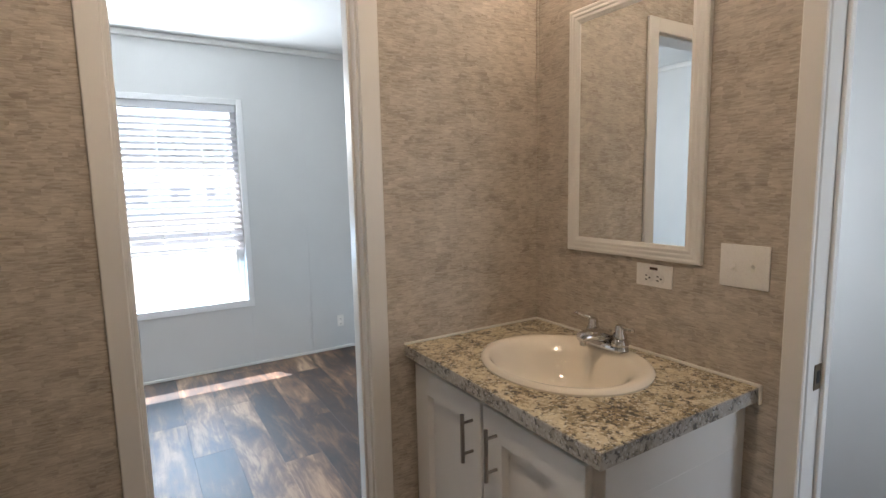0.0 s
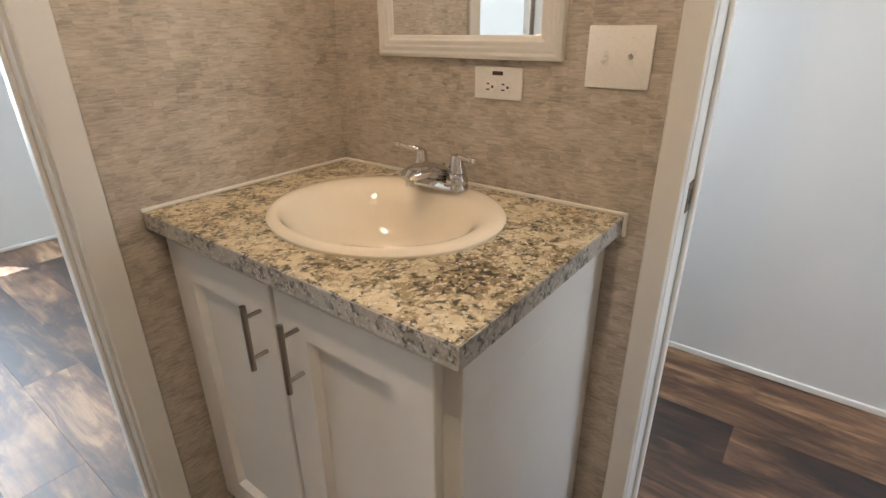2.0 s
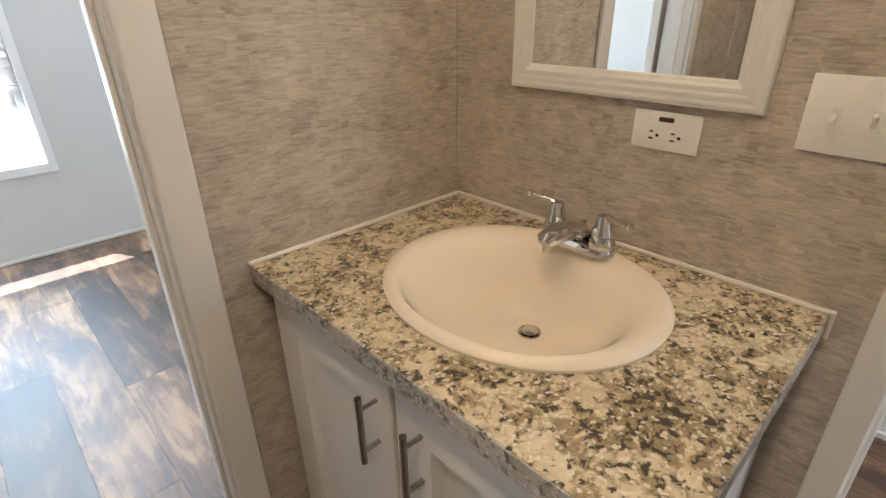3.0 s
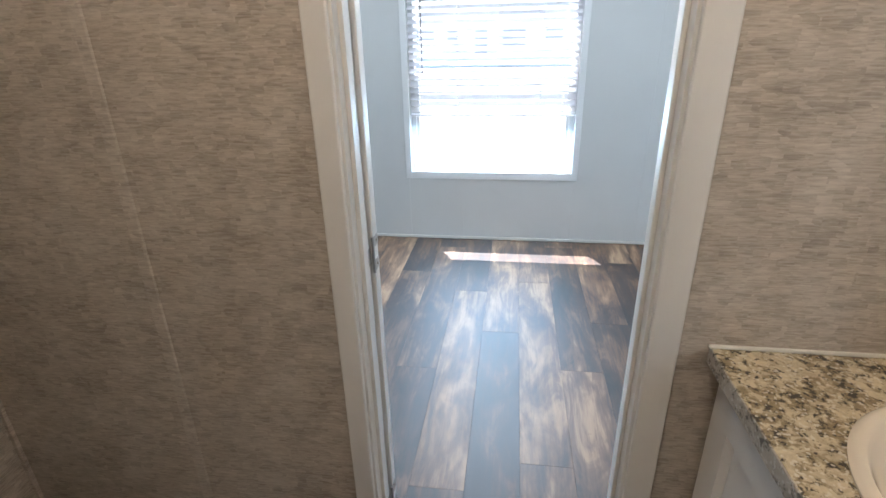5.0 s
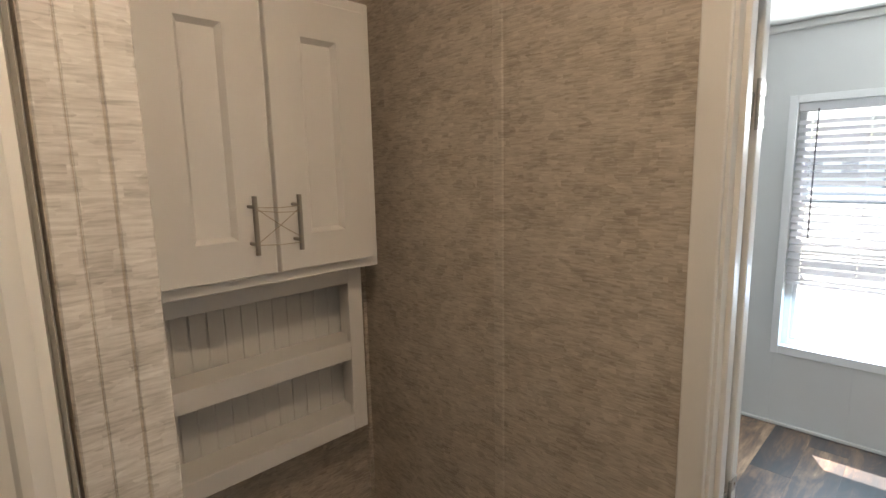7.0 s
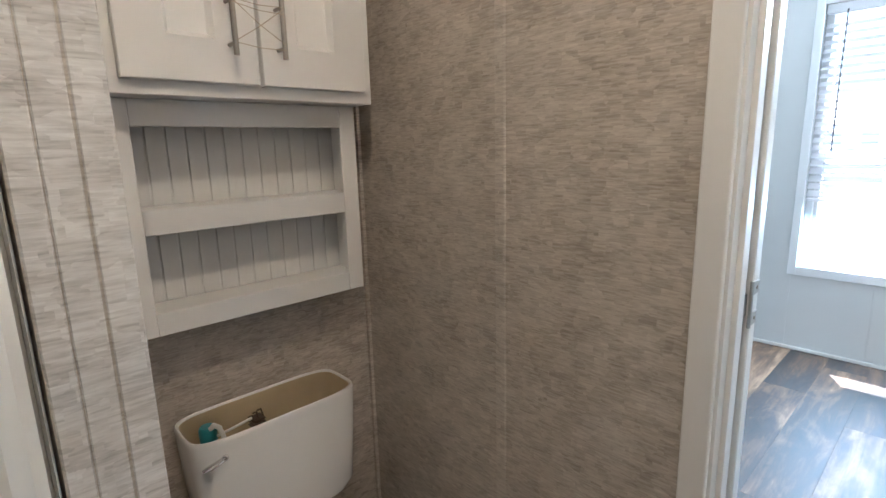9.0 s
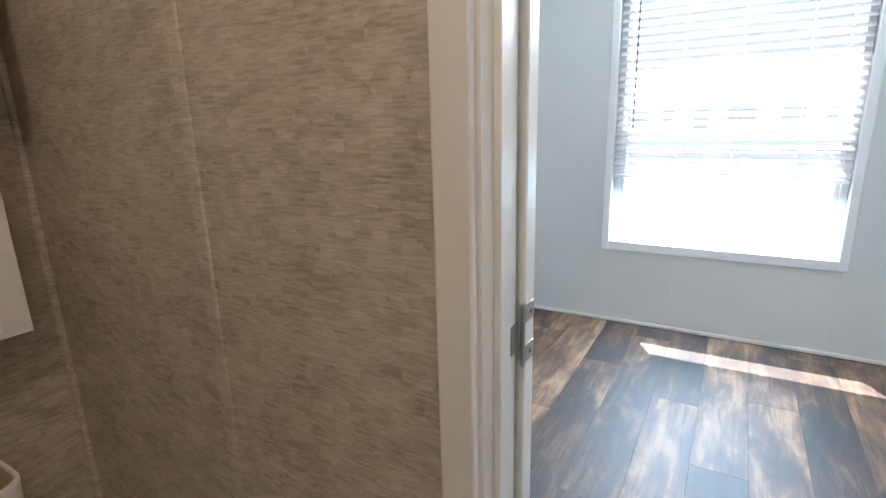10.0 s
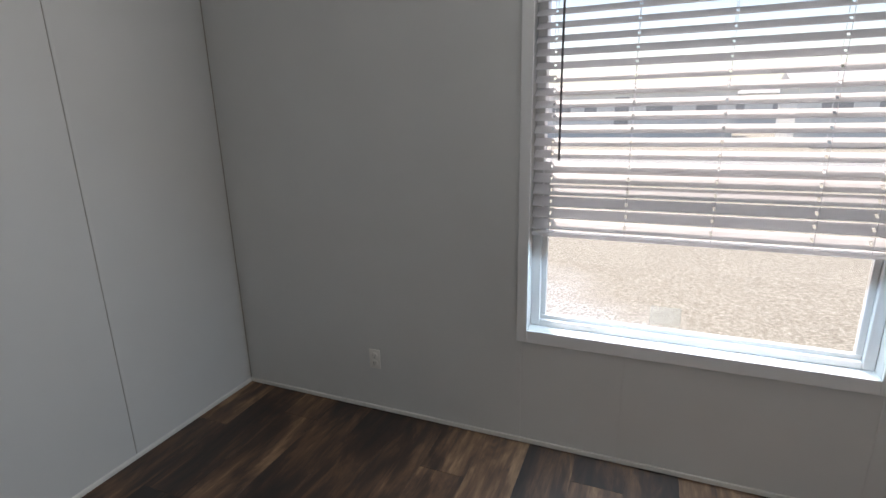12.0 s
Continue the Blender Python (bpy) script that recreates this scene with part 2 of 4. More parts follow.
def thin_label():
    m, nt, p = node_material("thin_paper_label")
    p.inputs["Base Color"].default_value = (0.74, 0.70, 0.62, 1)
    p.inputs["Roughness"].default_value = 0.6
    clear = nt.nodes.new("ShaderNodeBsdfTransparent")
    both = nt.nodes.new("ShaderNodeMixShader")
    both.inputs[0].default_value = 0.22
    nt.links.new(clear.outputs[0], both.inputs[1])
    nt.links.new(p.outputs[0], both.inputs[2])
    nt.links.new(both.outputs[0], nt.nodes["Material Output"].inputs["Surface"])
    return m


LABEL = thin_label()


def lit_glass(name, strength):
    m, nt, p = node_material(name)
    p.inputs["Base Color"].default_value = (1.0, 0.9, 0.75, 1)
    p.inputs["Emission Color"].default_value = (1.0, 0.79, 0.56, 1)
    p.inputs["Emission Strength"].default_value = strength
    return m


LIT = lit_glass("warm_lit_bulb", 25.0)
LIT_DOME = lit_glass("warm_lit_dome", 60.0)


# ---- mesh helpers ----
def box(bm, lo, hi, bevel=0.0, segments=1):
    c = [(a + b) / 2 for a, b in zip(lo, hi)]
    d = [abs(b - a) for a, b in zip(lo, hi)]
    made = bmesh.ops.create_cube(bm, size=1.0, matrix=Matrix.Translation(c) @ Matrix.Diagonal((*d, 1)))
    if bevel:
        edges = list({e for v in made["verts"] for e in v.link_edges})
        bmesh.ops.bevel(bm, geom=edges, offset=bevel, segments=segments, affect="EDGES", profile=0.5)


def boxes(*pairs, bevel=0.0, segments=1):
    bm = bmesh.new()
    for lo, hi in pairs:
        box(bm, lo, hi, bevel, segments)
    return bm


def rings(bm, loops, closed=False, cap_start=True, cap_end=True):
    """Skin a row of closed loops of points."""
    made = [[bm.verts.new(p) for p in loop] for loop in loops]
    n = len(made[0])
    pairs = list(zip(made, made[1:])) + ([(made[-1], made[0])] if closed else [])
    for a, b in pairs:
        for i in range(n):
            bm.faces.new((a[i], a[(i + 1) % n], b[(i + 1) % n], b[i]))
    if not closed and cap_start:
        bm.faces.new(list(reversed(made[0])))
    if not closed and cap_end:
        bm.faces.new(made[-1])


def tube(bm, points, radii, n=10, flat=1.0):
    """A round bar along points; flat squeezes its height."""
    pts = [Vector(p) for p in points]
    if isinstance(radii, (int, float)):
        radii = [radii] * len(pts)
    loops = []
    for i, (p, r) in enumerate(zip(pts, radii)):
        way = (pts[min(i + 1, len(pts) - 1)] - pts[max(i - 1, 0)]).normalized()
        side = way.cross(Vector((0, 0, 1)))
        if side.length < 0.05:
            side = Vector((1, 0, 0))
        side.normalize()
        up = side.cross(way).normalized()
        loops.append([p + side * r * math.cos(a) + up * r * flat * math.sin(a) for a in (2 * math.pi * k / n for k in range(n))])
    rings(bm, loops)


def lathe(bm, centre, profile, n=24):
    """Turned shape about a vertical axis; profile of (radius, height)."""
    cx, cy, cz = centre
    rings(bm, [[(cx + max(r, 0.0004) * math.cos(a), cy + max(r, 0.0004) * math.sin(a), cz + h) for a in (2 * math.pi * k / n for k in range(n))] for r, h in profile])


def mesh_of(name, bm, material, smooth=False):
    bmesh.ops.recalc_face_normals(bm, faces=bm.faces)
    me = bpy.data.meshes.new(name)
    bm.to_mesh(me)
    bm.free()
    me.materials.append(material)
    if smooth:
        for poly in me.polygons:
            poly.use_smooth = True
        me.set_sharp_from_angle(angle=radians(38))
    return me


def part(name, bm, material, parent=None, label="", smooth=False):
    ob = new(name, mesh_of(name, bm, material, smooth))
    if parent is not None:
        ob.parent = parent
    return tagged(ob, label)


def thing(name, at, label, category, group="", kind=""):
    """An Empty at the foot of a thing; parts are given in world metres and hung under it."""
    ob = new(name)
    ob.location = at
    return tagged(ob, label, category, group, kind)


def hang(ob, name, bm, material, label="", smooth=False):
    """A part of ob whose mesh is written in world metres."""
    base = ob.location
    bmesh.ops.translate(bm, verts=bm.verts, vec=-Vector(base))
    return part(name, bm, material, ob, label, smooth)


def structure(name, bm, material, label="", smooth=False):
    return tagged(part(name, bm, material, None, label, smooth), kind="structure")


# ---- plan ----
EAST, NORTH, WEST, SOUTH = 1.738, 1.60, -0.63, -0.85      # bathroom faces
BED_S, BED_N, BED_W, BED_E = 1.70, 4.371, -1.543, 2.12     # bedroom faces
CEIL = 2.515
D1_W, D1_E, D1_H = 0.433, 1.042, 2.02                     # doorway to the bedroom
D2_S, D2_N, D2_H = -0.08, 0.690, 2.02                     # doorway to the hall
HALL_W, HALL_E, HALL_S = 1.838, 2.777, -1.50
WX0, WX1, WZ0, WZ1 = 0.001, 1.184, 0.541, 2.050           # window opening

# ---- walls, ceilings ----
structure("wall_bath_north", boxes(((WEST - .05, NORTH, 0), (D1_W - .02, 1.65, CEIL)), ((D1_W - .02, NORTH, D1_H + .02), (D1_E + .02, 1.65, CEIL)),
          ((D1_E + .02, NORTH, 0), (EAST + .05, 1.65, CEIL))), WALLPAPER, "taupe textured wallpaper wall")
structure("wall_bath_east", boxes(((EAST, D2_N + .02, 0), (1.788, NORTH, CEIL)), ((EAST, D2_S - .02, D2_H + .02), (1.788, D2_N + .02, CEIL)),
          ((EAST, SOUTH, 0), (1.788, D2_S - .02, CEIL))), WALLPAPER, "taupe textured wallpaper wall")
structure("wall_bath_west", boxes(((WEST - .05, SOUTH, 0), (WEST, NORTH, CEIL))), WALLPAPER, "taupe textured wallpaper wall")
structure("wall_bath_south", boxes(((WEST - .05, SOUTH - .05, 0), (1.788, SOUTH, CEIL))), WALLPAPER, "taupe textured wallpaper wall")
structure("wall_tub_end", boxes(((WEST, 0.713, 0), (0.128, 0.796, CEIL))), WALLPAPER, "wallpapered stub wall beside the bathtub")
structure("ceiling_bath", boxes(((WEST - .05, SOUTH - .05, CEIL), (1.788, 1.65, CEIL + .08))), CEILING)

structure("wall_bedroom_south", boxes(((BED_W - .05, 1.65, 0), (D1_W - .02, BED_S, CEIL)), ((D1_W - .02, 1.65, D1_H + .02), (D1_E + .02, BED_S, CEIL)),
          ((D1_E + .02, 1.65, 0), (BED_E + .05, BED_S, CEIL))), PANEL, "pale grey panelled wall")
structure("wall_bedroom_west", boxes(((BED_W - .05, BED_S, 0), (BED_W, BED_N, CEIL))), PANEL, "pale grey panelled wall")
structure("wall_bedroom_east", boxes(((BED_E, BED_S, 0), (BED_E + .05, BED_N, CEIL))), PANEL, "pale grey panelled wall")
structure("wall_bedroom_north", boxes(((BED_W - .05, BED_N, 0), (WX0, 4.486, CEIL)), ((WX1, BED_N, 0), (BED_E + .05, 4.486, CEIL)),
          ((WX0, BED_N, 0), (WX1, 4.486, WZ0)), ((WX0, BED_N, WZ1), (WX1, 4.486, CEIL))), PANEL, "pale grey panelled wall")
# Unseen eave, inferred; sized to keep the sun off the upper slats.
structure("shading_eave", boxes(((BED_W - .4, 4.487, 2.600), (BED_E + .4, 4.915, 2.70)), bevel=0.006), TRIM, "white boxed roof eave outside the window")
structure("ceiling_bedroom", boxes(((BED_W - .05, 1.65, CEIL), (BED_E + .05, 4.486, CEIL + .08))), CEILING)

structure("wall_hall_west", boxes(((1.788, D2_N + .02, 0), (HALL_W, 1.65, CEIL)), ((1.788, D2_S - .02, D2_H + .02), (HALL_W, D2_N + .02, CEIL)),
          ((1.788, HALL_S, 0), (HALL_W, D2_S - .02, CEIL))), PANEL, "pale grey panelled wall")
# The opening is added, out of view, to hold the north fill lamp.
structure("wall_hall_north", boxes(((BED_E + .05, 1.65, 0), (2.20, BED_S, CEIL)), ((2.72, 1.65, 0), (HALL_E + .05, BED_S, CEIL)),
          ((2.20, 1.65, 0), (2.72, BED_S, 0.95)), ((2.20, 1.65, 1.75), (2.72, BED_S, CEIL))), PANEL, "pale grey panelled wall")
# Unseen slab added to block the sun from the hall's north opening.
structure("shading_eave", boxes(((BED_E + .06, BED_S, 2.60), (HALL_E + .9, 3.00, 2.70)), bevel=0.006), TRIM, "added unseen roof slab that keeps sun out of the hall")
structure("wall_hall_east", boxes(((HALL_E, HALL_S, 0), (HALL_E + .05, 1.65, CEIL))), PANEL, "pale grey panelled wall")
# Opening out of view, made up for the south fill lamp.
structure("wall_hall_south", boxes(((1.788, HALL_S - .05, 0), (1.90, HALL_S, CEIL)), ((2.74, HALL_S - .05, 0), (HALL_E + .05, HALL_S, CEIL)),
          ((1.90, HALL_S - .05, 0), (2.74, HALL_S, 0.75)), ((1.90, HALL_S - .05, 2.05), (2.74, HALL_S, CEIL))), PANEL, "pale grey panelled wall")
structure("ceiling_hall", boxes(((1.788, HALL_S - .05, CEIL), (HALL_E + .05, 1.65, CEIL + .08))), CEILING)
structure("subfloor", boxes(((BED_W - .05, 1.65, -0.10), (BED_E + .05, 4.486, -0.006)), ((WEST - .05, SOUTH - .05, -0.10), (1.788, 1.65, -0.006)),
          ((1.788, HALL_S - .05, -0.10), (HALL_E + .05, 1.65, -0.006))), SUBFLOOR)


# ---- trim ----
def baseboard(lo, hi):
    structure("baseboard", boxes((lo, hi), bevel=0.003), TRIM, "thin white base moulding")


baseboard((BED_W, BED_N - .011, 0), (BED_E, BED_N, 0.022))
baseboard((BED_W, 1.76, 0), (BED_W + .011, BED_N - .011, 0.022))
baseboard((BED_E - .011, BED_S, 0), (BED_E, BED_N - .011, 0.022))
baseboard((1.16, BED_S, 0), (BED_E - .011, BED_S + .011, 0.022))
baseboard((HALL_E - .011, HALL_S, 0), (HALL_E, 1.65, 0.026))
baseboard((1.111, NORTH - .011, 0), (1.26, NORTH, 0.03))
baseboard((WEST, NORTH - .011, 0), (0.376, NORTH, 0.03))
for lo, hi in (((BED_W, BED_N - .028, CEIL - .045), (BED_E, BED_N, CEIL)), ((BED_W, BED_S, CEIL - .045), (BED_W + .028, BED_N - .028, CEIL)),
               ((BED_E - .028, BED_S, CEIL - .045), (BED_E, BED_N - .028, CEIL))):
    structure("trim_crown", boxes((lo, hi), bevel=0.011, segments=2), TRIM, "white ceiling moulding")


def seam(lo, hi, material, bevel=0.0012):
    structure("trim_seam", boxes((lo, hi), bevel=bevel), material, "narrow panel seam strip")


# raised joint strips of the bathroom wallpaper panels
seam((-0.080, NORTH - .0030, 0.03), (-0.0525, NORTH, CEIL), SEAM_STRIP)
seam((-0.0520, NORTH - .0034, 0.03), (-0.0490, NORTH, CEIL), SEAM_STRIP)
seam((WEST, NORTH - .012, 0.03), (WEST + .012, NORTH, CEIL), WALLPAPER)
seam((EAST - .007, NORTH - .007, 0.945), (EAST, NORTH, CEIL), WALLPAPER)
seam((0.128, 0.770, 0), (0.1315, 0.7995, CEIL), WALL_STRIP)
seam((0.101, 0.796, 0), (0.1278, 0.7995, CEIL), WALL_STRIP)
seam((0.128, 0.7145, 0), (0.1315, 0.7375, CEIL), WALL_STRIP)
seam((0.128, 0.7390, 0), (0.1298, 0.7675, CEIL), WALL_STRIP)
# shallow joint strips of the bedroom panels
for x, z0, z1 in ((-0.026, 0.022, 0.486), (0.386, 0.022, 0.486), (1.208, 0.022, 0.486), (1.69, 0.022, CEIL - .045)):
    seam((x - .004, BED_N - .0024, z0), (x + .004, BED_N, z1), PANEL, 0.0007)
seam((BED_W, 3.674, 0.022), (BED_W + .004, 3.686, CEIL - .045), PANEL)
seam((BED_W, 3.6725, 0.022), (BED_W + .0015, 3.6739, CEIL - .045), JOINT, 0.0003)
seam((BED_W, BED_N - .004, 0.022), (BED_W + .004, BED_N, CEIL - .045), JOINT, 0.0008)


# doorway between the bathroom and the bedroom
frame_1 = thing("door_frame_1", ((D1_W + D1_E) / 2, 1.65, 0), "white painted door casing and jamb, open", "door frame", kind="structure")
for name, x0, x1 in (("casing", 0.378, 0.428), ("casing", 1.048, 1.110)):
    bm = boxes(((x0, NORTH - .014, 0), (x1, NORTH, D1_H + .068)), bevel=0.004, segments=3)
    hang(frame_1, name, bm, TRIM)
hang(frame_1, "casing_head", boxes(((0.4285, NORTH - .014, D1_H + .008), (1.0475, NORTH, D1_H + .068)), bevel=0.003), TRIM)
hang(frame_1, "casing", boxes(((1.048, BED_S, 0), (1.110, BED_S + .014, D1_H + .068)), bevel=0.003), TRIM)
hang(frame_1, "casing_head", boxes(((0.378, BED_S, D1_H + .008), (1.0475, BED_S + .014, D1_H + .068)), bevel=0.003), TRIM)
hang(frame_1, "jamb", boxes(((D1_W - .018, NORTH + .001, 0), (D1_W, BED_S + .002, D1_H + .018))), TRIM)
hang(frame_1, "jamb", boxes(((D1_E, NORTH + .001, 0), (D1_E + .018, BED_S + .002, D1_H + .018))), TRIM)
hang(frame_1, "jamb_head", boxes(((D1_W + .0005, NORTH + .001, D1_H), (D1_E - .0005, BED_S + .002, D1_H + .018)), bevel=0.002), TRIM)
hang(frame_1, "door_stop", boxes(((D1_W, 1.632, 0), (D1_W + .010, 1.662, D1_H)), bevel=0.001), TRIM)
hang(frame_1, "door_stop", boxes(((D1_E - .010, 1.632, 0), (D1_E, 1.662, D1_H)), bevel=0.003, segments=2), TRIM)

# doorway to the hall
frame_2 = thing("door_frame_2", (1.788, (D2_S + D2_N) / 2, 0), "white painted door casing with a latch plate", "door frame", kind="structure")
hang(frame_2, "casing", boxes(((EAST - .014, 0.692, 0), (EAST, 0.742, D2_H + .068)), bevel=0.003), TRIM)
hang(frame_2, "casing", boxes(((EAST - .014, -0.133, 0), (EAST, -0.083, D2_H + .068)), bevel=0.003), TRIM)
hang(frame_2, "casing_head", boxes(((EAST - .014, -0.0825, D2_H + .008), (EAST, 0.6915, D2_H + .068)), bevel=0.003), TRIM)
hang(frame_2, "jamb", boxes(((EAST + .001, D2_N, 0), (HALL_W + .002, D2_N + .018, D2_H + .018)), bevel=0.002), TRIM)
hang(frame_2, "jamb", boxes(((EAST + .001, D2_S - .018, 0), (HALL_W + .002, D2_S, D2_H + .018)), bevel=0.002), TRIM)
hang(frame_2, "jamb_head", boxes(((EAST + .001, D2_S + .0005, D2_H), (HALL_W + .002, D2_N - .0005, D2_H + .018)), bevel=0.002), TRIM)
hang(frame_2, "door_stop", boxes(((1.802, D2_N - .010, 0), (1.826, D2_N, D2_H)), bevel=0.003, segments=2), TRIM)
strike = hang(frame_2, "strike_plate", boxes(((1.768, D2_N - .0022, 0.914), (1.800, D2_N, 0.976)), bevel=0.001), BRONZE, "dull brass latch plate")
# No hole is cut; a black block paints its shade on the plate.
hole = boxes(((1.777, D2_N - .0030, 0.930), (1.791, D2_N - .0023, 0.960)))
bmesh.ops.translate(hole, verts=hole.verts, vec=-Vector(frame_2.location))
part("latch_hole", hole, BLACK, strike)

# bedroom door, folded back against the bedroom wall
door_1 = thing("door_1", (0.43, 1.735, 0.01), "white door folded back flat against the wall", "door", kind="structure")
hang(door_1, "door_leaf", boxes(((-0.145, 1.721, 0.012), (0.440, 1.756, 2.01)), bevel=0.002), TRIM)


def hinge(z):
    """Fold-flat hinge: a leaf on the jamb, a knuckle, two tabs on the door's edge."""
    bm = boxes(((0.4402, 1.7185, z + .060), (0.4425, 1.7505, z + .086)), ((0.4402, 1.7185, z), (0.4425, 1.7505, z + .026)), bevel=0.0008)
    box(bm, (0.4332, 1.686, z + .022), (0.4352, 1.7085, z + .064), 0.0006)
    tube(bm, [(0.4405, 1.7115, z - .002), (0.4405, 1.7115, z + .088)], 0.0036, 10)
    h = hang(door_1, "hinge", bm, STEEL, "worn steel hinge", True)
    screws = bmesh.new()
    for dz in (0.013, 0.073):
        lathe(screws, (0, 0, 0), [(0.0036, 0.0), (0.0034, 0.0009), (0.0, 0.0011)], 10)
        fresh = [v for v in screws.verts if not v.tag]
        bmesh.ops.transform(screws, matrix=Matrix.Translation((0.4425 - 0.43, 0.0, z + dz - 0.01)) @ Matrix.Rotation(radians(90), 4, "Y"), verts=fresh)
        for v in fresh:
            v.tag = True
    part("screw", screws, BRONZE, h)


for z in (0.195, 0.981, 1.766):
    hinge(z)

# ---- bedroom window ----
win = thing("window_1", ((WX0 + WX1) / 2, 4.43, WZ0), "white vinyl window with a white sill trim", "window", kind="structure")
CO = 0.044
for lo, hi in (((WX0 - CO, BED_N - .013, WZ0 - .054), (WX0, BED_N, WZ1 + CO)), ((WX1, BED_N - .013, WZ0 - .054), (WX1 + CO, BED_N, WZ1 + CO))):
    hang(win, "casing", boxes((lo, hi), bevel=0.002), VINYL)
hang(win, "casing", boxes(((WX0 + .0005, BED_N - .013, WZ1), (WX1 - .0005, BED_N, WZ1 + CO)), bevel=0.002), VINYL)
hang(win, "window_sill", boxes(((WX0 + .0005, BED_N - .013, WZ0 - .054), (WX1 - .0005, BED_N, WZ0)), bevel=0.002), VINYL)
FX0, FX1, FZ0, FZ1 = WX0 + .001, WX1 - .001, WZ0 + .001, WZ1 - .001
for lo, hi in (((FX0, 4.4240, FZ0), (FX0 + .036, 4.4810, FZ1)), ((FX1 - .036, 4.4240, FZ0), (FX1, 4.4810, FZ1)),
               ((FX0 + .0365, 4.4240, FZ0), (FX1 - .0365, 4.4810, FZ0 + .028)), ((FX0 + .0365, 4.4240, FZ1 - .03), (FX1 - .0365, 4.4810, FZ1))):
    hang(win, "window_frame", boxes((lo, hi), bevel=0.003), VINYL)
for lo, hi in (((FX0 + .037, 4.4380, FZ0 + .0285), (FX1 - .037, 4.4610, FZ0 + .046)), ((FX0 + .037, 4.4340, 1.17), (FX1 - .037, 4.4710, 1.205)),
               ((FX0 + .037, 4.4380, FZ0 + .0465), (FX0 + .058, 4.4610, 1.1695)), ((FX1 - .058, 4.4380, FZ0 + .0465), (FX1 - .037, 4.4610, 1.1695))):
    hang(win, "sash_rail", boxes((lo, hi), bevel=0.002), VINYL)
for z0, z1 in ((FZ0 + .0465, 1.1695), (1.2055, FZ1 - .0305)):
    pane = hang(win, "pane", boxes(((FX0 + .0585, 4.4480, z0), (FX1 - .0585, 4.4520, z1))), GLASS)
    pane.visible_shadow = False
label = hang(win, "sticker", boxes(((0.466, 4.4535, 0.600), (0.576, 4.4540, 0.677))), LABEL, "pale paper sticker on the glass")

# ---- window blind ----
blind = thing("window_blind", ((WX0 + WX1) / 2, 4.3980, 0.945), "white horizontal slatted blind, half raised, slats open", "blind")
BX0, BX1, BY = WX0 + .006, WX1 - .006, 4.3960
CORDS = (0.075, 0.351, 0.636, 0.933, 1.090)
hang(blind, "head_rail", boxes(((BX0, BY - .026, WZ1 - .052), (BX1, BY + .026, WZ1 - .002)), bevel=0.003), SLAT)
hang(blind, "bottom_rail", boxes(((BX0, BY - .025, 0.945), (BX1, BY + .025, 0.962)), bevel=0.005, segments=3), SLAT)


def slat_mesh(tilt):
    """A thin crowned slat with a cord slot at each ladder, leaning by tilt."""
    half = (BX1 - BX0) / 2
    xs = [-half]
    for c in CORDS:
        xs += [c - (BX0 + BX1) / 2 - .0050, c - (BX0 + BX1) / 2 + .0050]
    xs.append(half)
    ys = [-.025, -.018, -.0120, .0085, .017, .025]
    bm = bmesh.new()
    def at(x, y, up):
        z = .0022 * (1 - (y / .025) ** 2) + up
        return bm.verts.new((x, y * math.cos(tilt) - z * math.sin(tilt), y * math.sin(tilt) + z * math.cos(tilt)))
    grid = {(i, j, k): at(x, y, .0026 * k) for i, x in enumerate(xs) for j, y in enumerate(ys) for k in (0, 1)}
    def solid(i, j):
        return 0 <= i < len(xs) - 1 and 0 <= j < len(ys) - 1 and not (i % 2 == 1 and j == 2)
    for i in range(len(xs) - 1):
        for j in range(len(ys) - 1):
            if not solid(i, j):
                continue
            g = lambda a, b, k: grid[(a, b, k)]
            bm.faces.new((g(i, j, 1), g(i + 1, j, 1), g(i + 1, j + 1, 1), g(i, j + 1, 1)))
            bm.faces.new((g(i, j, 0), g(i, j + 1, 0), g(i + 1, j + 1, 0), g(i + 1, j, 0)))
            if not solid(i - 1, j):
                bm.faces.new((g(i, j, 0), g(i, j, 1), g(i, j + 1, 1), g(i, j + 1, 0)))
            if not solid(i + 1, j):
                bm.faces.new((g(i + 1, j, 0), g(i + 1, j + 1, 0), g(i + 1, j + 1, 1), g(i + 1, j, 1)))
            if not solid(i, j - 1):
                bm.faces.new((g(i, j, 0), g(i + 1, j, 0), g(i + 1, j, 1), g(i, j, 1)))
            if not solid(i, j + 1):
                bm.faces.new((g(i, j + 1, 0), g(i, j + 1, 1), g(i + 1, j + 1, 1), g(i + 1, j + 1, 0)))
    return mesh_of("slat", bm, SLAT)


slat_open, slat_low = slat_mesh(radians(31.0)), slat_mesh(radians(38.0))
PITCH = 0.0450
for k in range(22):
    z = 0.989 + PITCH * k
    s = new("slat", slat_low if k < 5 else slat_open)
    s.parent = blind
    s.location = (0, BY - blind.location.y, z - blind.location.z)
    s.rotation_euler = (radians(random.uniform(-1.2, 1.2)), radians(random.uniform(-.08, .08)), 0)
for c in CORDS:
    for dy in (-.0275, .0275):
        bm = bmesh.new()
        tube(bm, [(c, BY + dy, 0.953), (c, BY + dy, WZ1 - .045)], 0.0009, 5)
        hang(blind, "ladder_cord", bm, SLAT)
bm = bmesh.new()
tube(bm, [(0.105, BY - .034, 1.240), (0.104, BY - .036, 1.6), (0.104, BY - .030, 2.01)], 0.0042, 6)
hang(blind, "tilt_wand", bm, WAND, "slim dark tilt wand", True)


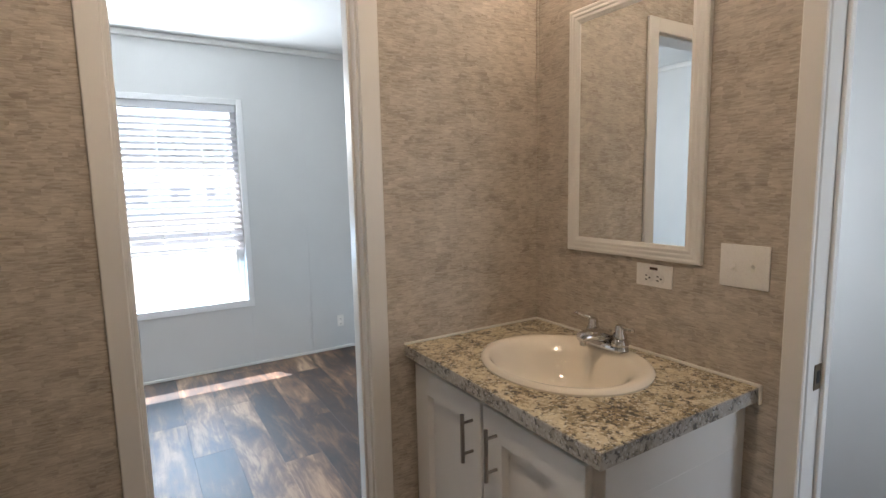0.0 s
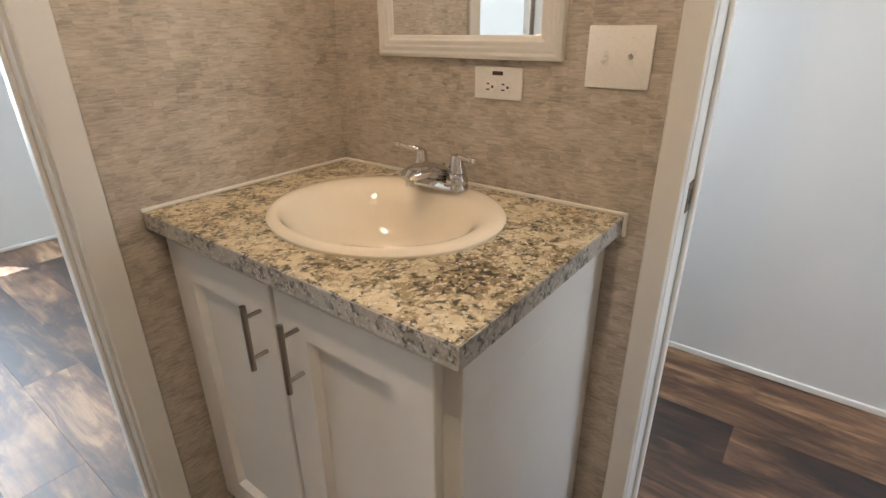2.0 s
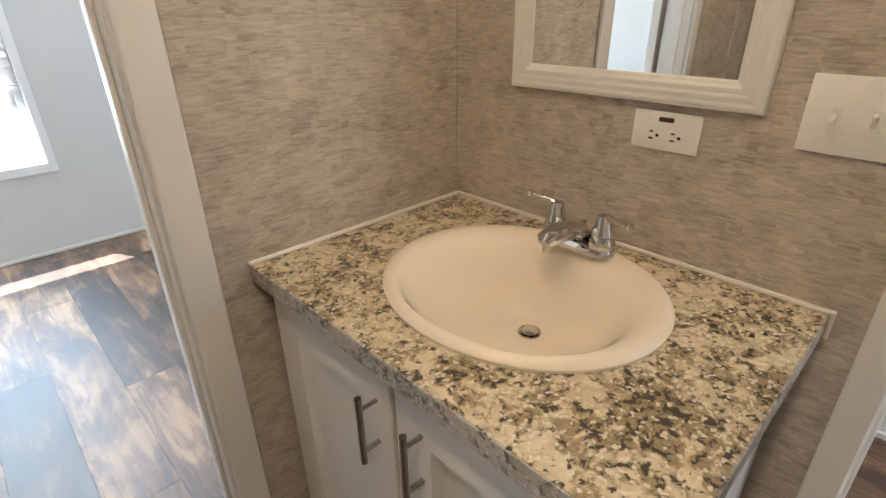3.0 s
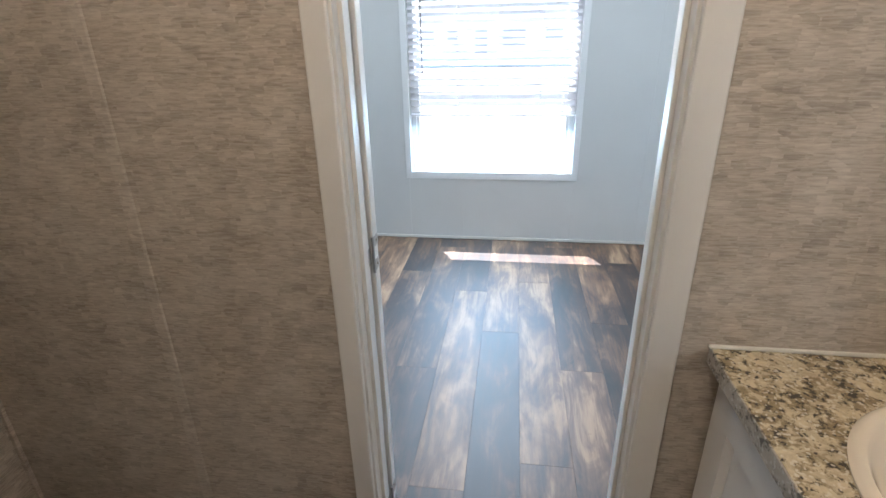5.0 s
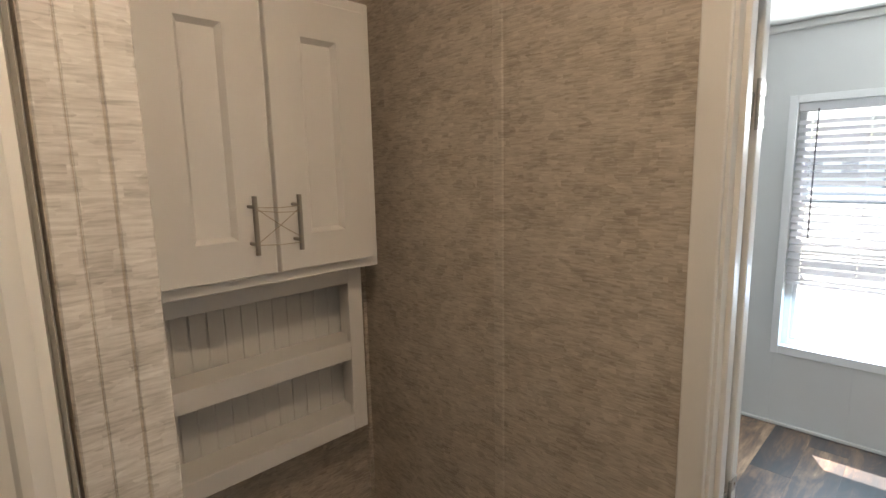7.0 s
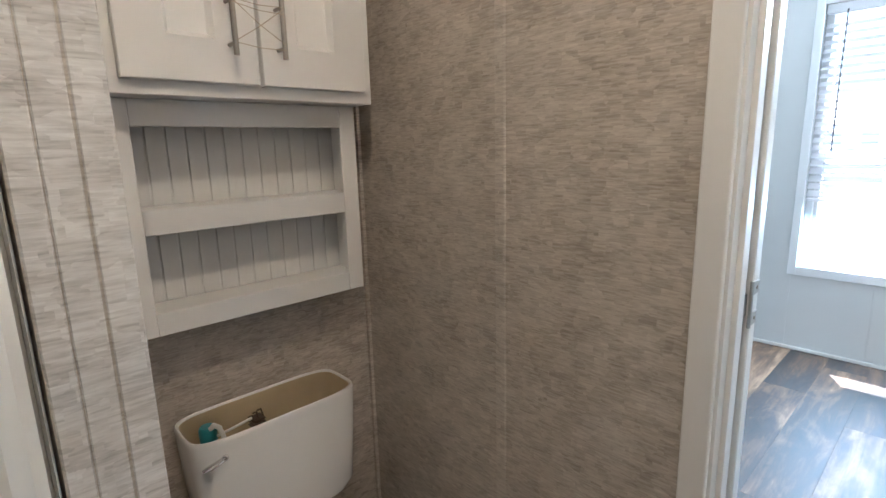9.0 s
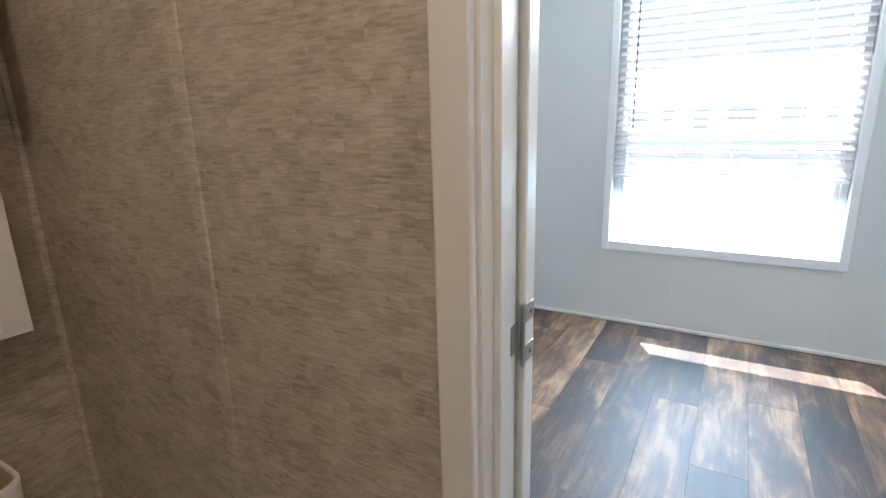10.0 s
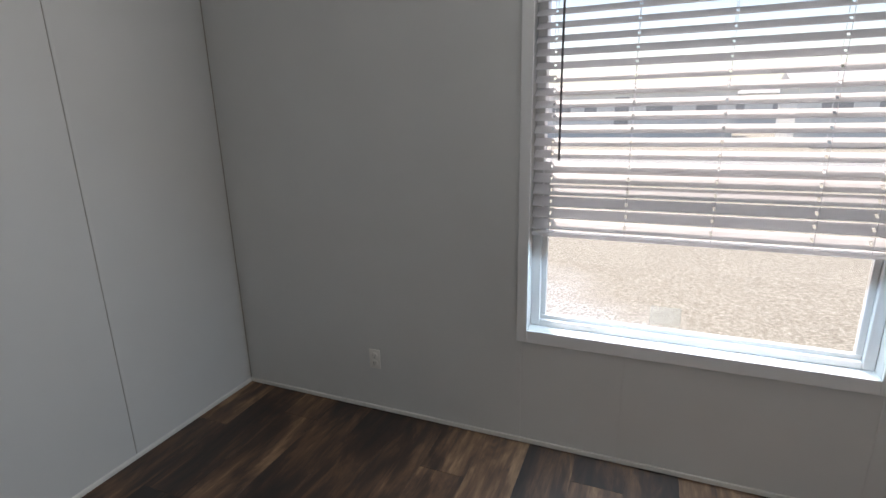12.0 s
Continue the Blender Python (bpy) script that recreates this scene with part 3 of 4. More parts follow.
# ---- outlets and switches ----
def plate_thing(name, label, category, centre, facing, w, h, group=""):
    """A wall plate in its own x (across), y (out of the wall), z; facing: turn about z in degrees."""
    ob = thing(name, centre, label, category, group)
    ob.rotation_euler = (0, 0, radians(facing))
    part("plate", boxes(((-w / 2, -.006, -h / 2), (w / 2, 0, h / 2)), bevel=0.0025, segments=2), PLASTIC, ob, smooth=True)
    return ob


def socket_face(ob, cx, cz, sideways=False):
    bm = bmesh.new()
    lathe(bm, (0, 0, 0), [(0.0165, 0.0), (0.0165, 0.0025), (0.0155, 0.003), (0.0, 0.003)], 20)
    bmesh.ops.transform(bm, matrix=Matrix.Translation((cx, -.006, cz)) @ Matrix.Rotation(radians(90), 4, "X"), verts=bm.verts)
    face = part("receptacle", bm, PLASTIC, ob, smooth=True)
    # Black blocks on the face stand for the shaded slots.
    slots = bmesh.new()
    for dx, dz, w, h in ((-.006, .003, .0028, .008), (.006, .003, .0028, .0065), (0, -.008, .005, .005)):
        if sideways:
            dx, dz, w, h = -dz, dx, h, w
        box(slots, (cx + dx - w / 2, -.0096, cz + dz - h / 2), (cx + dx + w / 2, -.0088, cz + dz + h / 2))
    part("slot", slots, BLACK, face)


def duplex(centre, facing, label):
    ob = plate_thing("wall_outlet", label, "outlet", centre, facing, 0.058, 0.100, "bedroom wall outlets")
    socket_face(ob, 0, .020)
    socket_face(ob, 0, -.020)
    return ob


duplex((-0.740, BED_N, 0.275), 0, "white duplex outlet low on the grey wall")
duplex((1.936, BED_N, 0.250), 0, "white duplex outlet low on the grey wall")
duplex((BED_W, 3.008, 0.275), 90, "white duplex outlet low on the grey wall")

gfci = plate_thing("vanity_outlet", "white horizontal outlet plate under the mirror", "outlet", (EAST, 1.094, 1.133), -90, 0.118, 0.066)
socket_face(gfci, -.019, -.007, True)
socket_face(gfci, .019, -.007, True)
part("test_button", boxes(((-.013, -.0075, .0165), (.013, -.0055, .0245)), bevel=0.0008), RUBBER, gfci, "small dark test buttons")

switch = plate_thing("light_switch", "white double toggle switch plate on wallpaper", "switch", (EAST, 0.841, 1.191), -90, 0.120, 0.108)
for cx, up in ((-.023, -1), (.023, 1)):
    rim = part("toggle_slot", boxes(((cx - .0055, -.0068, -.0125), (cx + .0055, -.0055, .0125)), bevel=0.0005), CAULK, switch)
    bm = bmesh.new()
    tube(bm, [(cx, -.005, 0), (cx, -.013, .004 * up), (cx, -.019, .008 * up)], [.0042, .0038, .0032], 8)
    part("toggle", bm, PLASTIC, switch, smooth=True)
for cx in (-.023, .023):
    for cz in (-.034, .034):
        part("screw", boxes(((cx - .0022, -.0068, cz - .0022), (cx + .0022, -.0058, cz + .0022)), bevel=0.0006), CAULK, switch)

# ---- vanity ----
VF = 1.2165                       # face of the carcass
vanity = thing("vanity_cabinet", (1.47, 1.20, 0), "white shaker vanity cabinet with two doors", "cabinet")
hang(vanity, "body", boxes(((VF, 0.820, 0.085), (EAST - .003, 1.592, 0.740)), bevel=0.0008), CABINET)
hang(vanity, "top_rail", boxes(((VF, 0.820, 0.740), (VF + .018, 1.592, 0.858))), CABINET)
hang(vanity, "side_rail", boxes(((VF + .018, 0.820, 0.740), (EAST - .003, 0.838, 0.858))), CABINET)
hang(vanity, "side_rail", boxes(((VF + .018, 1.574, 0.740), (EAST - .003, 1.592, 0.858))), CABINET)
hang(vanity, "toe_kick", boxes(((VF + .06, 0.824, 0.0), (EAST - .003, 1.590, 0.0845))), BLACK, "dark recessed toe kick")
hang(vanity, "end_stile", boxes(((VF - .004, 0.812, 0.085), (VF + .030, 0.8195, 0.858)), bevel=0.0012), CABINET)


def shaker_door(ob, y0, y1, z0, z1, face, stile, out):
    """A framed door on a face that looks along x, its frame sloping into a sunk panel; out is -1 or 1."""
    base = Vector(ob.location)
    def loop(x, inset):
        pts = [(x, y0 + inset, z0 + inset), (x, y1 - inset, z0 + inset), (x, y1 - inset, z1 - inset), (x, y0 + inset, z1 - inset)]
        return [Vector(p) - base for p in (pts if out > 0 else pts[::-1])]
    d = 0.0195 * out
    bm = bmesh.new()
    rings(bm, [loop(face + .0005 * out, 0), loop(face + d - .002 * out, 0), loop(face + d, .002), loop(face + d, stile - .001), loop(face + d - .0015 * out, stile),
               loop(face + .003 * out, stile + .010), loop(face + .0005 * out, stile + .010)], cap_start=False, cap_end=False)
    door = part("door", bm, CABINET, ob)
    bm = bmesh.new()
    rings(bm, [loop(face + .001 * out, stile + .004), loop(face + .0040 * out, stile + .004)])
    part("panel", bm, CABINET, door)
    return door


def bar_pull(ob, door, x_face, y, z0, z1, out):
    bm = bmesh.new()
    x = x_face + .034 * out
    tube(bm, [(x, y, z0), (x, y, z1)], 0.0058, 14)
    for z in (z0 + .024, z1 - .024):
        tube(bm, [(x_face, y, z), (x, y, z)], 0.0042, 10)
    bmesh.ops.translate(bm, verts=bm.verts, vec=-Vector(ob.location))
    part("handle", bm, NICKEL, door, "brushed nickel bar pull", True)


v_left = shaker_door(vanity, 1.217, 1.580, 0.090, 0.834, VF, 0.080, -1)
v_right = shaker_door(vanity, 0.849, 1.206, 0.090, 0.834, VF, 0.080, -1)
bar_pull(vanity, v_left, VF - .019, 1.254, 0.659, 0.795, -1)
bar_pull(vanity, v_right, VF - .019, 1.147, 0.657, 0.796, -1)

# ---- countertop with an oval cut-out ----
SX, SY, SA, SB = 1.472, 1.193, 0.222, 0.255
counter = thing("countertop", (1.45, 1.20, 0.858), "speckled tan granite-look laminate countertop", "countertop")
bm = bmesh.new()
N = 64
def rect_point(a):
    dx, dy = math.cos(a), math.sin(a)
    hx0, hx1, hy0, hy1 = 1.1755 - SX, EAST - .001 - SX, 0.7935 - SY, NORTH - .001 - SY
    f = min((hx1 if dx > 0 else hx0) / dx if abs(dx) > 1e-6 else 9, (hy1 if dy > 0 else hy0) / dy if abs(dy) > 1e-6 else 9)
    return SX + dx * f, SY + dy * f
angles = sorted([2 * math.pi * k / N for k in range(N)] + [math.atan2(y - SY, x - SX) % (2 * math.pi) for x in (1.1755, EAST - .001) for y in (0.7935, NORTH - .001)])
outer = [rect_point(a) for a in angles]
inner = [(SX + .93 * SA * math.cos(a), SY + .93 * SB * math.sin(a)) for a in angles]
rings(bm, [[(*p, 0.8960) for p in outer], [(*p, 0.8960) for p in inner], [(*p, 0.8620) for p in inner], [(*p, 0.8620) for p in outer]], closed=True)
hang(counter, "top", bm, COUNTER)
hang(counter, "front_edge", boxes(((1.172, 0.790, 0.8595), (1.1754, NORTH - .001, 0.8955)), bevel=0.0008), COUNTER_EDGE, "grey speckled laminate edge band")
hang(counter, "end_edge", boxes(((1.1755, 0.790, 0.8595), (EAST - .001, 0.7934, 0.8955)), bevel=0.0008), COUNTER_EDGE, "grey speckled laminate edge band")
hang(counter, "caulk_bead", boxes(((1.168, NORTH - .009, 0.8962), (EAST - .009, NORTH - .0005, 0.9045)), bevel=0.003, segments=2), CAULK, "white caulk bead")
hang(counter, "caulk_bead", boxes(((EAST - .009, 0.784, 0.8962), (EAST - .0005, NORTH - .0005, 0.9045)), bevel=0.003, segments=2), CAULK, "white caulk bead")
hang(counter, "caulk_bead", boxes(((EAST - .010, 0.7825, 0.8540), (EAST - .0005, 0.7895, 0.9045)), bevel=0.002), CAULK, "white caulk bead")

# ---- sink ----
sink = thing("sink", (SX, SY, 0.8960), "oval bisque porcelain drop-in sink", "sink")
bm = bmesh.new()
loops = []
for r, z, dx in ((1.0, .8963, 0), (1.005, .902, 0), (.985, .9085, 0), (.95, .9115, 0), (.90, .9105, -.004), (.86, .907, -.010), (.82, .900, -.015), (.78, .889, -.018),
                 (.72, .867, -.018), (.64, .841, -.014), (.54, .816, -.004), (.42, .795, .010), (.30, .781, .024), (.18, .774, .037), (.098, .772, .043)):
    loops.append([(SX + dx + SA * r * math.cos(a), SY + SB * r * (.88 if r < .2 else 1) * math.sin(a), z) for a in (2 * math.pi * k / 72 for k in range(72))])
rings(bm, loops, cap_start=False, cap_end=False)
hang(sink, "basin", bm, PORCELAIN, smooth=True)
bm = bmesh.new()
lathe(bm, (SX + .043, SY, 0.769), [(.0225, .0), (.0225, .0055), (.0205, .0062), (.0165, .0045), (.0160, .001), (.0, .001)], 28)
ring = hang(sink, "drain", bm, CHROME, "chrome drain ring", True)
bm = bmesh.new()
lathe(bm, (SX + .044, SY, 0.769), [(.0155, .0050), (.0162, .0072), (.0150, .0088), (.0, .0098)], 24)
hang(sink, "stopper", bm, CHROME, "chrome drain stopper", True)

# ---- faucet ----
FX, FY, FZ = 1.650, 1.192, 0.9105
faucet = thing("faucet", (FX, FY, FZ), "polished chrome two-handle centerset faucet", "faucet")
def stadium(cx, cy, z, half_len, r, n=12):
    pts = []
    for k in range(n):
        a = math.pi * k / (n - 1)
        pts.append((cx + r * math.cos(a), cy + half_len + r * math.sin(a), z))
    for k in range(n):
        a = math.pi + math.pi * k / (n - 1)
        pts.append((cx + r * math.cos(a), cy - half_len + r * math.sin(a), z))
    return pts
bm = bmesh.new()
rings(bm, [stadium(FX, FY, FZ, .051, .0265), stadium(FX, FY, FZ + .010, .051, .0260), stadium(FX, FY, FZ + .017, .051, .0225), stadium(FX, FY, FZ + .020, .050, .016)])
hang(faucet, "base_plate", bm, CHROME, smooth=True)
bm = bmesh.new()
tube(bm, [(FX + .012, FY, FZ + .016), (FX - .008, FY, FZ + .036), (FX - .040, FY, FZ + .046), (FX - .078, FY, FZ + .049), (FX - .104, FY, FZ + .046), (FX - .112, FY, FZ + .041)],
     [.028, .030, .0275, .0250, .0215, .012], 18, 0.66)
tube(bm, [(FX - .100, FY, FZ + .038), (FX - .100, FY, FZ + .022)], [.0095, .0090], 14)
hang(faucet, "spout", bm, CHROME, smooth=True)
for side in (-1, 1):
    bm = bmesh.new()
    y = FY + .051 * side
    lathe(bm, (FX, y, FZ + .018), [(.0255, -.002), (.0260, .004), (.0230, .014), (.0190, .019), (.0215, .022), (.0205, .030), (.0160, .038), (.0150, .050), (.0120, .059), (.0, .063)], 22)
    handle = hang(faucet, "handle", bm, CHROME, smooth=True)
    bm = bmesh.new()
    lift = .012 if side > 0 else .002
    tube(bm, [(FX, y, FZ + .068), (FX - .004, y + .014 * side, FZ + .075 + lift * .25), (FX - .010, y + .034 * side, FZ + .072 + lift * .7), (FX - .014, y + .052 * side, FZ + .073 + lift)],
         [.0085, .0068, .0052, .0046], 12)
    lathe(bm, (FX - .015, y + .055 * side, FZ + .067 + lift), [(.0, .0), (.0060, .002), (.0074, .0066), (.0060, .0112), (.0, .0132)], 12)
    bmesh.ops.translate(bm, verts=bm.verts, vec=-Vector(faucet.location))
    part("lever", bm, CHROME, handle, "", True)
bm = bmesh.new()
lathe(bm, (FX + .018, FY, FZ + .018), [(.0022, .0), (.0022, .022), (.0058, .024), (.0064, .030), (.0, .032)], 14)
hang(faucet, "lift_rod", bm, CHROME, smooth=True)

# ---- mirror ----
mirror = thing("wall_mirror", (EAST, 1.188, 1.182), "rectangular mirror in a ribbed white frame", "mirror")
MY0, MY1, MZ0, MZ1 = 0.948, 1.428, 1.181, 1.957
bm = bmesh.new()
loops = []
# mitred moulding: inset from the outer edge, distance from the wall
for inset, out in ((0, .001), (0, .0150), (.0025, .0175), (.008, .0190), (.014, .0175), (.017, .0190), (.022, .0200), (.027, .0180), (.030, .0190), (.035, .0195), (.040, .0165), (.045, .0150), (.047, .0130), (.047, .0070)):
    x = EAST - out
    loops.append([(x, MY0 + inset, MZ0 + inset), (x, MY0 + inset, MZ1 - inset), (x, MY1 - inset, MZ1 - inset), (x, MY1 - inset, MZ0 + inset)])
rings(bm, loops, cap_start=False, cap_end=False)
hang(mirror, "frame", bm, TRIM, "ribbed white frame")
hang(mirror, "mirror_glass", boxes(((EAST - .012, MY0 + .046, MZ0 + .046), (EAST - .008, MY1 - .046, MZ1 - .046))), MIRROR, "clear silvered glass")

# ---- bulbs over the mirror ----
bar = thing("vanity_light", (EAST, 1.188, 2.13), "chrome bar light with round warm bulbs above the mirror", "wall light")
hang(bar, "back_plate", boxes(((EAST - .025, 0.93, 2.09), (EAST - .001, 1.446, 2.18)), bevel=0.004, segments=2), CHROME)
for y in (0.99, 1.122, 1.254, 1.386):
    bm = bmesh.new()
    tube(bm, [(EAST - .026, y, 2.135), (EAST - .052, y, 2.135)], [.022, .018], 16)
    hang(bar, "lamp_holder", bm, CHROME, smooth=True)
    bm = bmesh.new()
    bmesh.ops.create_uvsphere(bm, u_segments=20, v_segments=12, radius=0.015, matrix=Matrix.Translation((EAST - .066, y, 2.135)))
    hang(bar, "bulb", bm, LIT, "glowing round bulb", True)

# ---- dome light on the bathroom ceiling ----
dome = thing("ceiling_light", (0.62, 0.76, CEIL), "warm lit dome light on the bathroom ceiling", "ceiling light")
bm = bmesh.new()
lathe(bm, (0.62, 0.76, CEIL), [(.085, -.001), (.085, -.020), (.078, -.024), (.0, -.024)], 32)
hang(dome, "base", bm, TRIM, smooth=True)
bm = bmesh.new()
lathe(bm, (0.62, 0.76, CEIL), [(.060, -.0245), (.058, -.040), (.046, -.056), (.026, -.066), (.0, -.070)], 32)
hang(dome, "diffuser", bm, LIT_DOME, "glowing frosted dome", True)

# ---- wall cabinet above the toilet ----
CF = -0.441
cab = thing("wall_cabinet", (-0.535, 1.21, 1.441), "white two-door wall cabinet above the toilet", "cabinet")
hang(cab, "body", boxes(((WEST + .001, 0.912, 1.441), (CF, 1.517, 2.14)), bevel=0.0015), CABINET)
c_left = shaker_door(cab, 0.934, 1.203, 1.469, 2.11, CF, 0.088, 1)
c_right = shaker_door(cab, 1.214, 1.487, 1.469, 2.11, CF, 0.088, 1)
bar_pull(cab, c_left, CF + .019, 1.144, 1.523, 1.656, 1)
bar_pull(cab, c_right, CF + .019, 1.253, 1.523, 1.655, 1)
string = thing("twine", (-0.387, 1.20, 1.52), "thin twine wound across the cabinet handles", "string")
bm = bmesh.new()
XT = CF + .019 + .036
for (ya, za), (yb, zb) in (((1.144, 1.631), (1.253, 1.629)), ((1.144, 1.629), (1.253, 1.553)), ((1.144, 1.551), (1.253, 1.626)), ((1.144, 1.547), (1.253, 1.542)), ((1.144, 1.624), (1.253, 1.615))):
    mid = ((ya + yb) / 2, (za + zb) / 2 - .003)
    tube(bm, [(XT + .004, ya, za), (XT + .001, *mid), (XT + .004, yb, zb)], 0.0009, 5)
hang(string, "strand", bm, TWINE)

# ---- open shelf under the cabinet ----
SF, SZ0, SZ1, SY0, SY1 = -0.513, 0.927, 1.4405, 0.908, 1.508
shelf = thing("wall_shelf", (-0.57, 1.21, SZ0), "white open two-tier shelf with grey beadboard back", "shelf")
for name, lo, hi in (("side", (WEST + .012, SY0, SZ0), (SF - .0185, SY0 + .012, SZ1)), ("side", (WEST + .012, SY1 - .012, SZ0), (SF - .0185, SY1, SZ1)),
                     ("face_stile", (SF - .018, SY0, SZ0), (SF, SY0 + .050, SZ1)), ("face_stile", (SF - .018, SY1 - .048, SZ0), (SF, SY1, SZ1)),
                     ("face_rail", (SF - .018, SY0 + .0503, SZ0), (SF, SY1 - .0483, 0.979)), ("face_rail", (SF - .018, SY0 + .0503, 1.153), (SF, SY1 - .0483, 1.209)),
                     ("face_rail", (SF - .018, SY0 + .0503, 1.384), (SF, SY1 - .0483, SZ1)),
                     ("shelf_board", (WEST + .012, SY0 + .0123, 0.961), (SF - .0185, SY1 - .0123, 0.978)), ("shelf_board", (WEST + .012, SY0 + .0123, 1.191), (SF - .0185, SY1 - .0123, 1.208))):
    hang(shelf, name, boxes((lo, hi), bevel=0.0015), CABINET)
hang(shelf, "back_panel", boxes(((WEST + .001, SY0, SZ0), (WEST + .003, SY1, SZ1))), BEAD)
w_bead = 0.0445
y = SY0 + .013
while y < SY1 - .015:
    y1 = min(y + w_bead - .0030, SY1 - .013)
    hang(shelf, "bead_board", boxes(((WEST + .0032, y, SZ0 + .001), (WEST + .0075, y1, SZ1 - .001)), bevel=0.0018), BEAD)
    y += w_bead

# ---- toilet ----
toilet = thing("toilet", (-0.30, 1.185, 0), "white toilet with its tank lid off", "toilet")
def rounded(cx, cy, hx, hy, z, n=40, e=5.0):
    pts = []
    for k in range(n):
        a = 2 * math.pi * k / n
        c, s_ = math.cos(a), math.sin(a)
        pts.append((cx + hx * math.copysign(abs(c) ** (2 / e), c), cy + hy * math.copysign(abs(s_) ** (2 / e), s_), z))
    return pts
TX, TY = -0.524, 1.196
bm = bmesh.new()
rings(bm, [rounded(TX, TY, 0.0800, 0.1840, .362), rounded(TX, TY, 0.0890, 0.2070, .39), rounded(TX, TY, 0.0930, 0.2180, .54), rounded(TX, TY, 0.0945, 0.2255, .663), rounded(TX, TY, 0.0935, 0.2245, .671),
           rounded(TX, TY, 0.0915, 0.2225, .6735), rounded(TX, TY, 0.0870, 0.2180, .6725), rounded(TX, TY, 0.0840, 0.2150, .667)], cap_end=False)
tank = hang(toilet, "tank", bm, TOILET_WHITE, smooth=True)
bm = bmesh.new()
rings(bm, [rounded(TX, TY, 0.0842, 0.2152, .6685), rounded(TX, TY, 0.0820, 0.2130, .651), rounded(TX, TY, 0.0760, 0.1920, .45), rounded(TX, TY, 0.0610, 0.1740, .43)], cap_start=False)
hang(toilet, "tank_inside", bm, TANK_INSIDE, "tan unglazed tank inside", True)
bm = bmesh.new()
lathe(bm, (-0.5530, 1.0430, .43), [(.013, 0), (.013, .185), (.021, .187), (.022, .217), (.018, .225), (.0, .227)], 18)
hang(toilet, "fill_valve", bm, TEAL, "teal plastic fill valve", True)
bm = bmesh.new()
tube(bm, [(-0.5430, 1.0440, .648), (-0.5250, 1.0500, .667), (-0.5110, 1.0580, .663), (-0.5050, 1.0630, .64), (-0.5050, 1.0660, .50)], 0.0062, 10)
hang(toilet, "refill_tube", bm, PLASTIC, "white refill tube", True)
bm = bmesh.new()
tube(bm, [(-0.5380, 1.0580, .628), (-0.5370, 1.1080, .635), (-0.5380, 1.1530, .641)], 0.0035, 8)
hang(toilet, "float_arm", bm, PLASTIC, "", True)
bm = bmesh.new()
tube(bm, [(-0.5380, 1.1630, .44), (-0.5380, 1.1630, .638)], 0.013, 12)
for z in (.613, .623, .633):
    box(bm, (-0.5580, 1.1460, z), (-0.5210, 1.1800, z + .004), 0.001)
for dy, dz in ((-.012, .0), (.0, .006), (.012, .010)):
    tube(bm, [(-0.5560, 1.1600 + dy, .636 + dz), (-0.5380, 1.1630 + dy, .646 + dz), (-0.5200, 1.1600 + dy, .638 + dz)], 0.0022, 6)
hang(toilet, "flush_valve", bm, RUBBER, "dark flush valve tower", True)
bm = bmesh.new()
box(bm, (-0.4460, 1.0250, .612), (-0.4380, 1.0530, .640), 0.003, 2)
tube(bm, [(-0.4400, 1.0390, .626), (-0.4310, 1.0390, .626)], [.009, .008], 14)
tube(bm, [(-0.4330, 1.0400, .626), (-0.4290, 1.0220, .623), (-0.4280, 1.0020, .619), (-0.4290, 0.9850, .617)], [.0070, .0085, .0095, .0050], 12, 0.6)
hang(toilet, "flush_lever", bm, CHROME, "chrome flush lever", True)
hang(toilet, "stamp", boxes(((-0.4505, 1.1560, .593), (-0.4470, 1.1720, .609)), bevel=0.0006), BEAD, "small grey stamped mark")
bm = bmesh.new()
def oval(cx, cy, hx, hy, z, n=40):
    return [(cx + hx * math.cos(2 * math.pi * k / n), cy + hy * math.sin(2 * math.pi * k / n), z) for k in range(n)]
rings(bm, [oval(-0.273, TY, .20, .105, 0), oval(-0.273, TY, .19, .098, .03), oval(-0.253, TY, .175, .095, .18), oval(-0.223, TY, .22, .155, 0.2860), oval(-0.218, TY, .235, .178, 0.3510), oval(-0.218, TY, .238, .180, 0.3630),
           oval(-0.218, TY, .20, .145, 0.3640), oval(-0.218, TY, .18, .125, 0.3060), oval(-0.243, TY, .09, .07, .22)])
box(bm, (-.603, TY - .11, .22), (-.373, TY + .11, 0.3600), 0.02, 3)
hang(toilet, "bowl", bm, TOILET_WHITE, smooth=True)
bm = bmesh.new()
rings(bm, [oval(-0.218, TY, .238, .182, 0.3645), oval(-0.218, TY, .241, .185, 0.3760), oval(-0.218, TY, .23, .174, 0.3860), oval(-0.218, TY, .17, .115, 0.3860), oval(-0.218, TY, .16, .106, 0.3760), oval(-0.218, TY, .165, .11, 0.3645)], closed=True)
hang(toilet, "seat", bm, PLASTIC, smooth=True)

# ---- bathtub and surround ----
tub = thing("bathtub", (-0.22, -0.05, 0), "glossy white moulded bathtub with a one-piece surround", "bathtub")
hang(tub, "apron", boxes(((0.083, -0.79, 0), (0.1365, 0.709, 0.40)), bevel=0.01, segments=3), GELCOAT, smooth=True)
bm = bmesh.new()
rings(bm, [rounded(-.254, -.040, .377, .744, .415, 48, 12), rounded(-.254, -.040, .377, .744, .432, 48, 12), rounded(-.254, -.040, .305, .672, .432, 48, 7), rounded(-.254, -.040, .285, .65, .40, 48, 6), rounded(-.254, -.040, .235, .57, .09, 48, 5)], cap_start=False)
hang(tub, "basin", bm, GELCOAT, smooth=True)
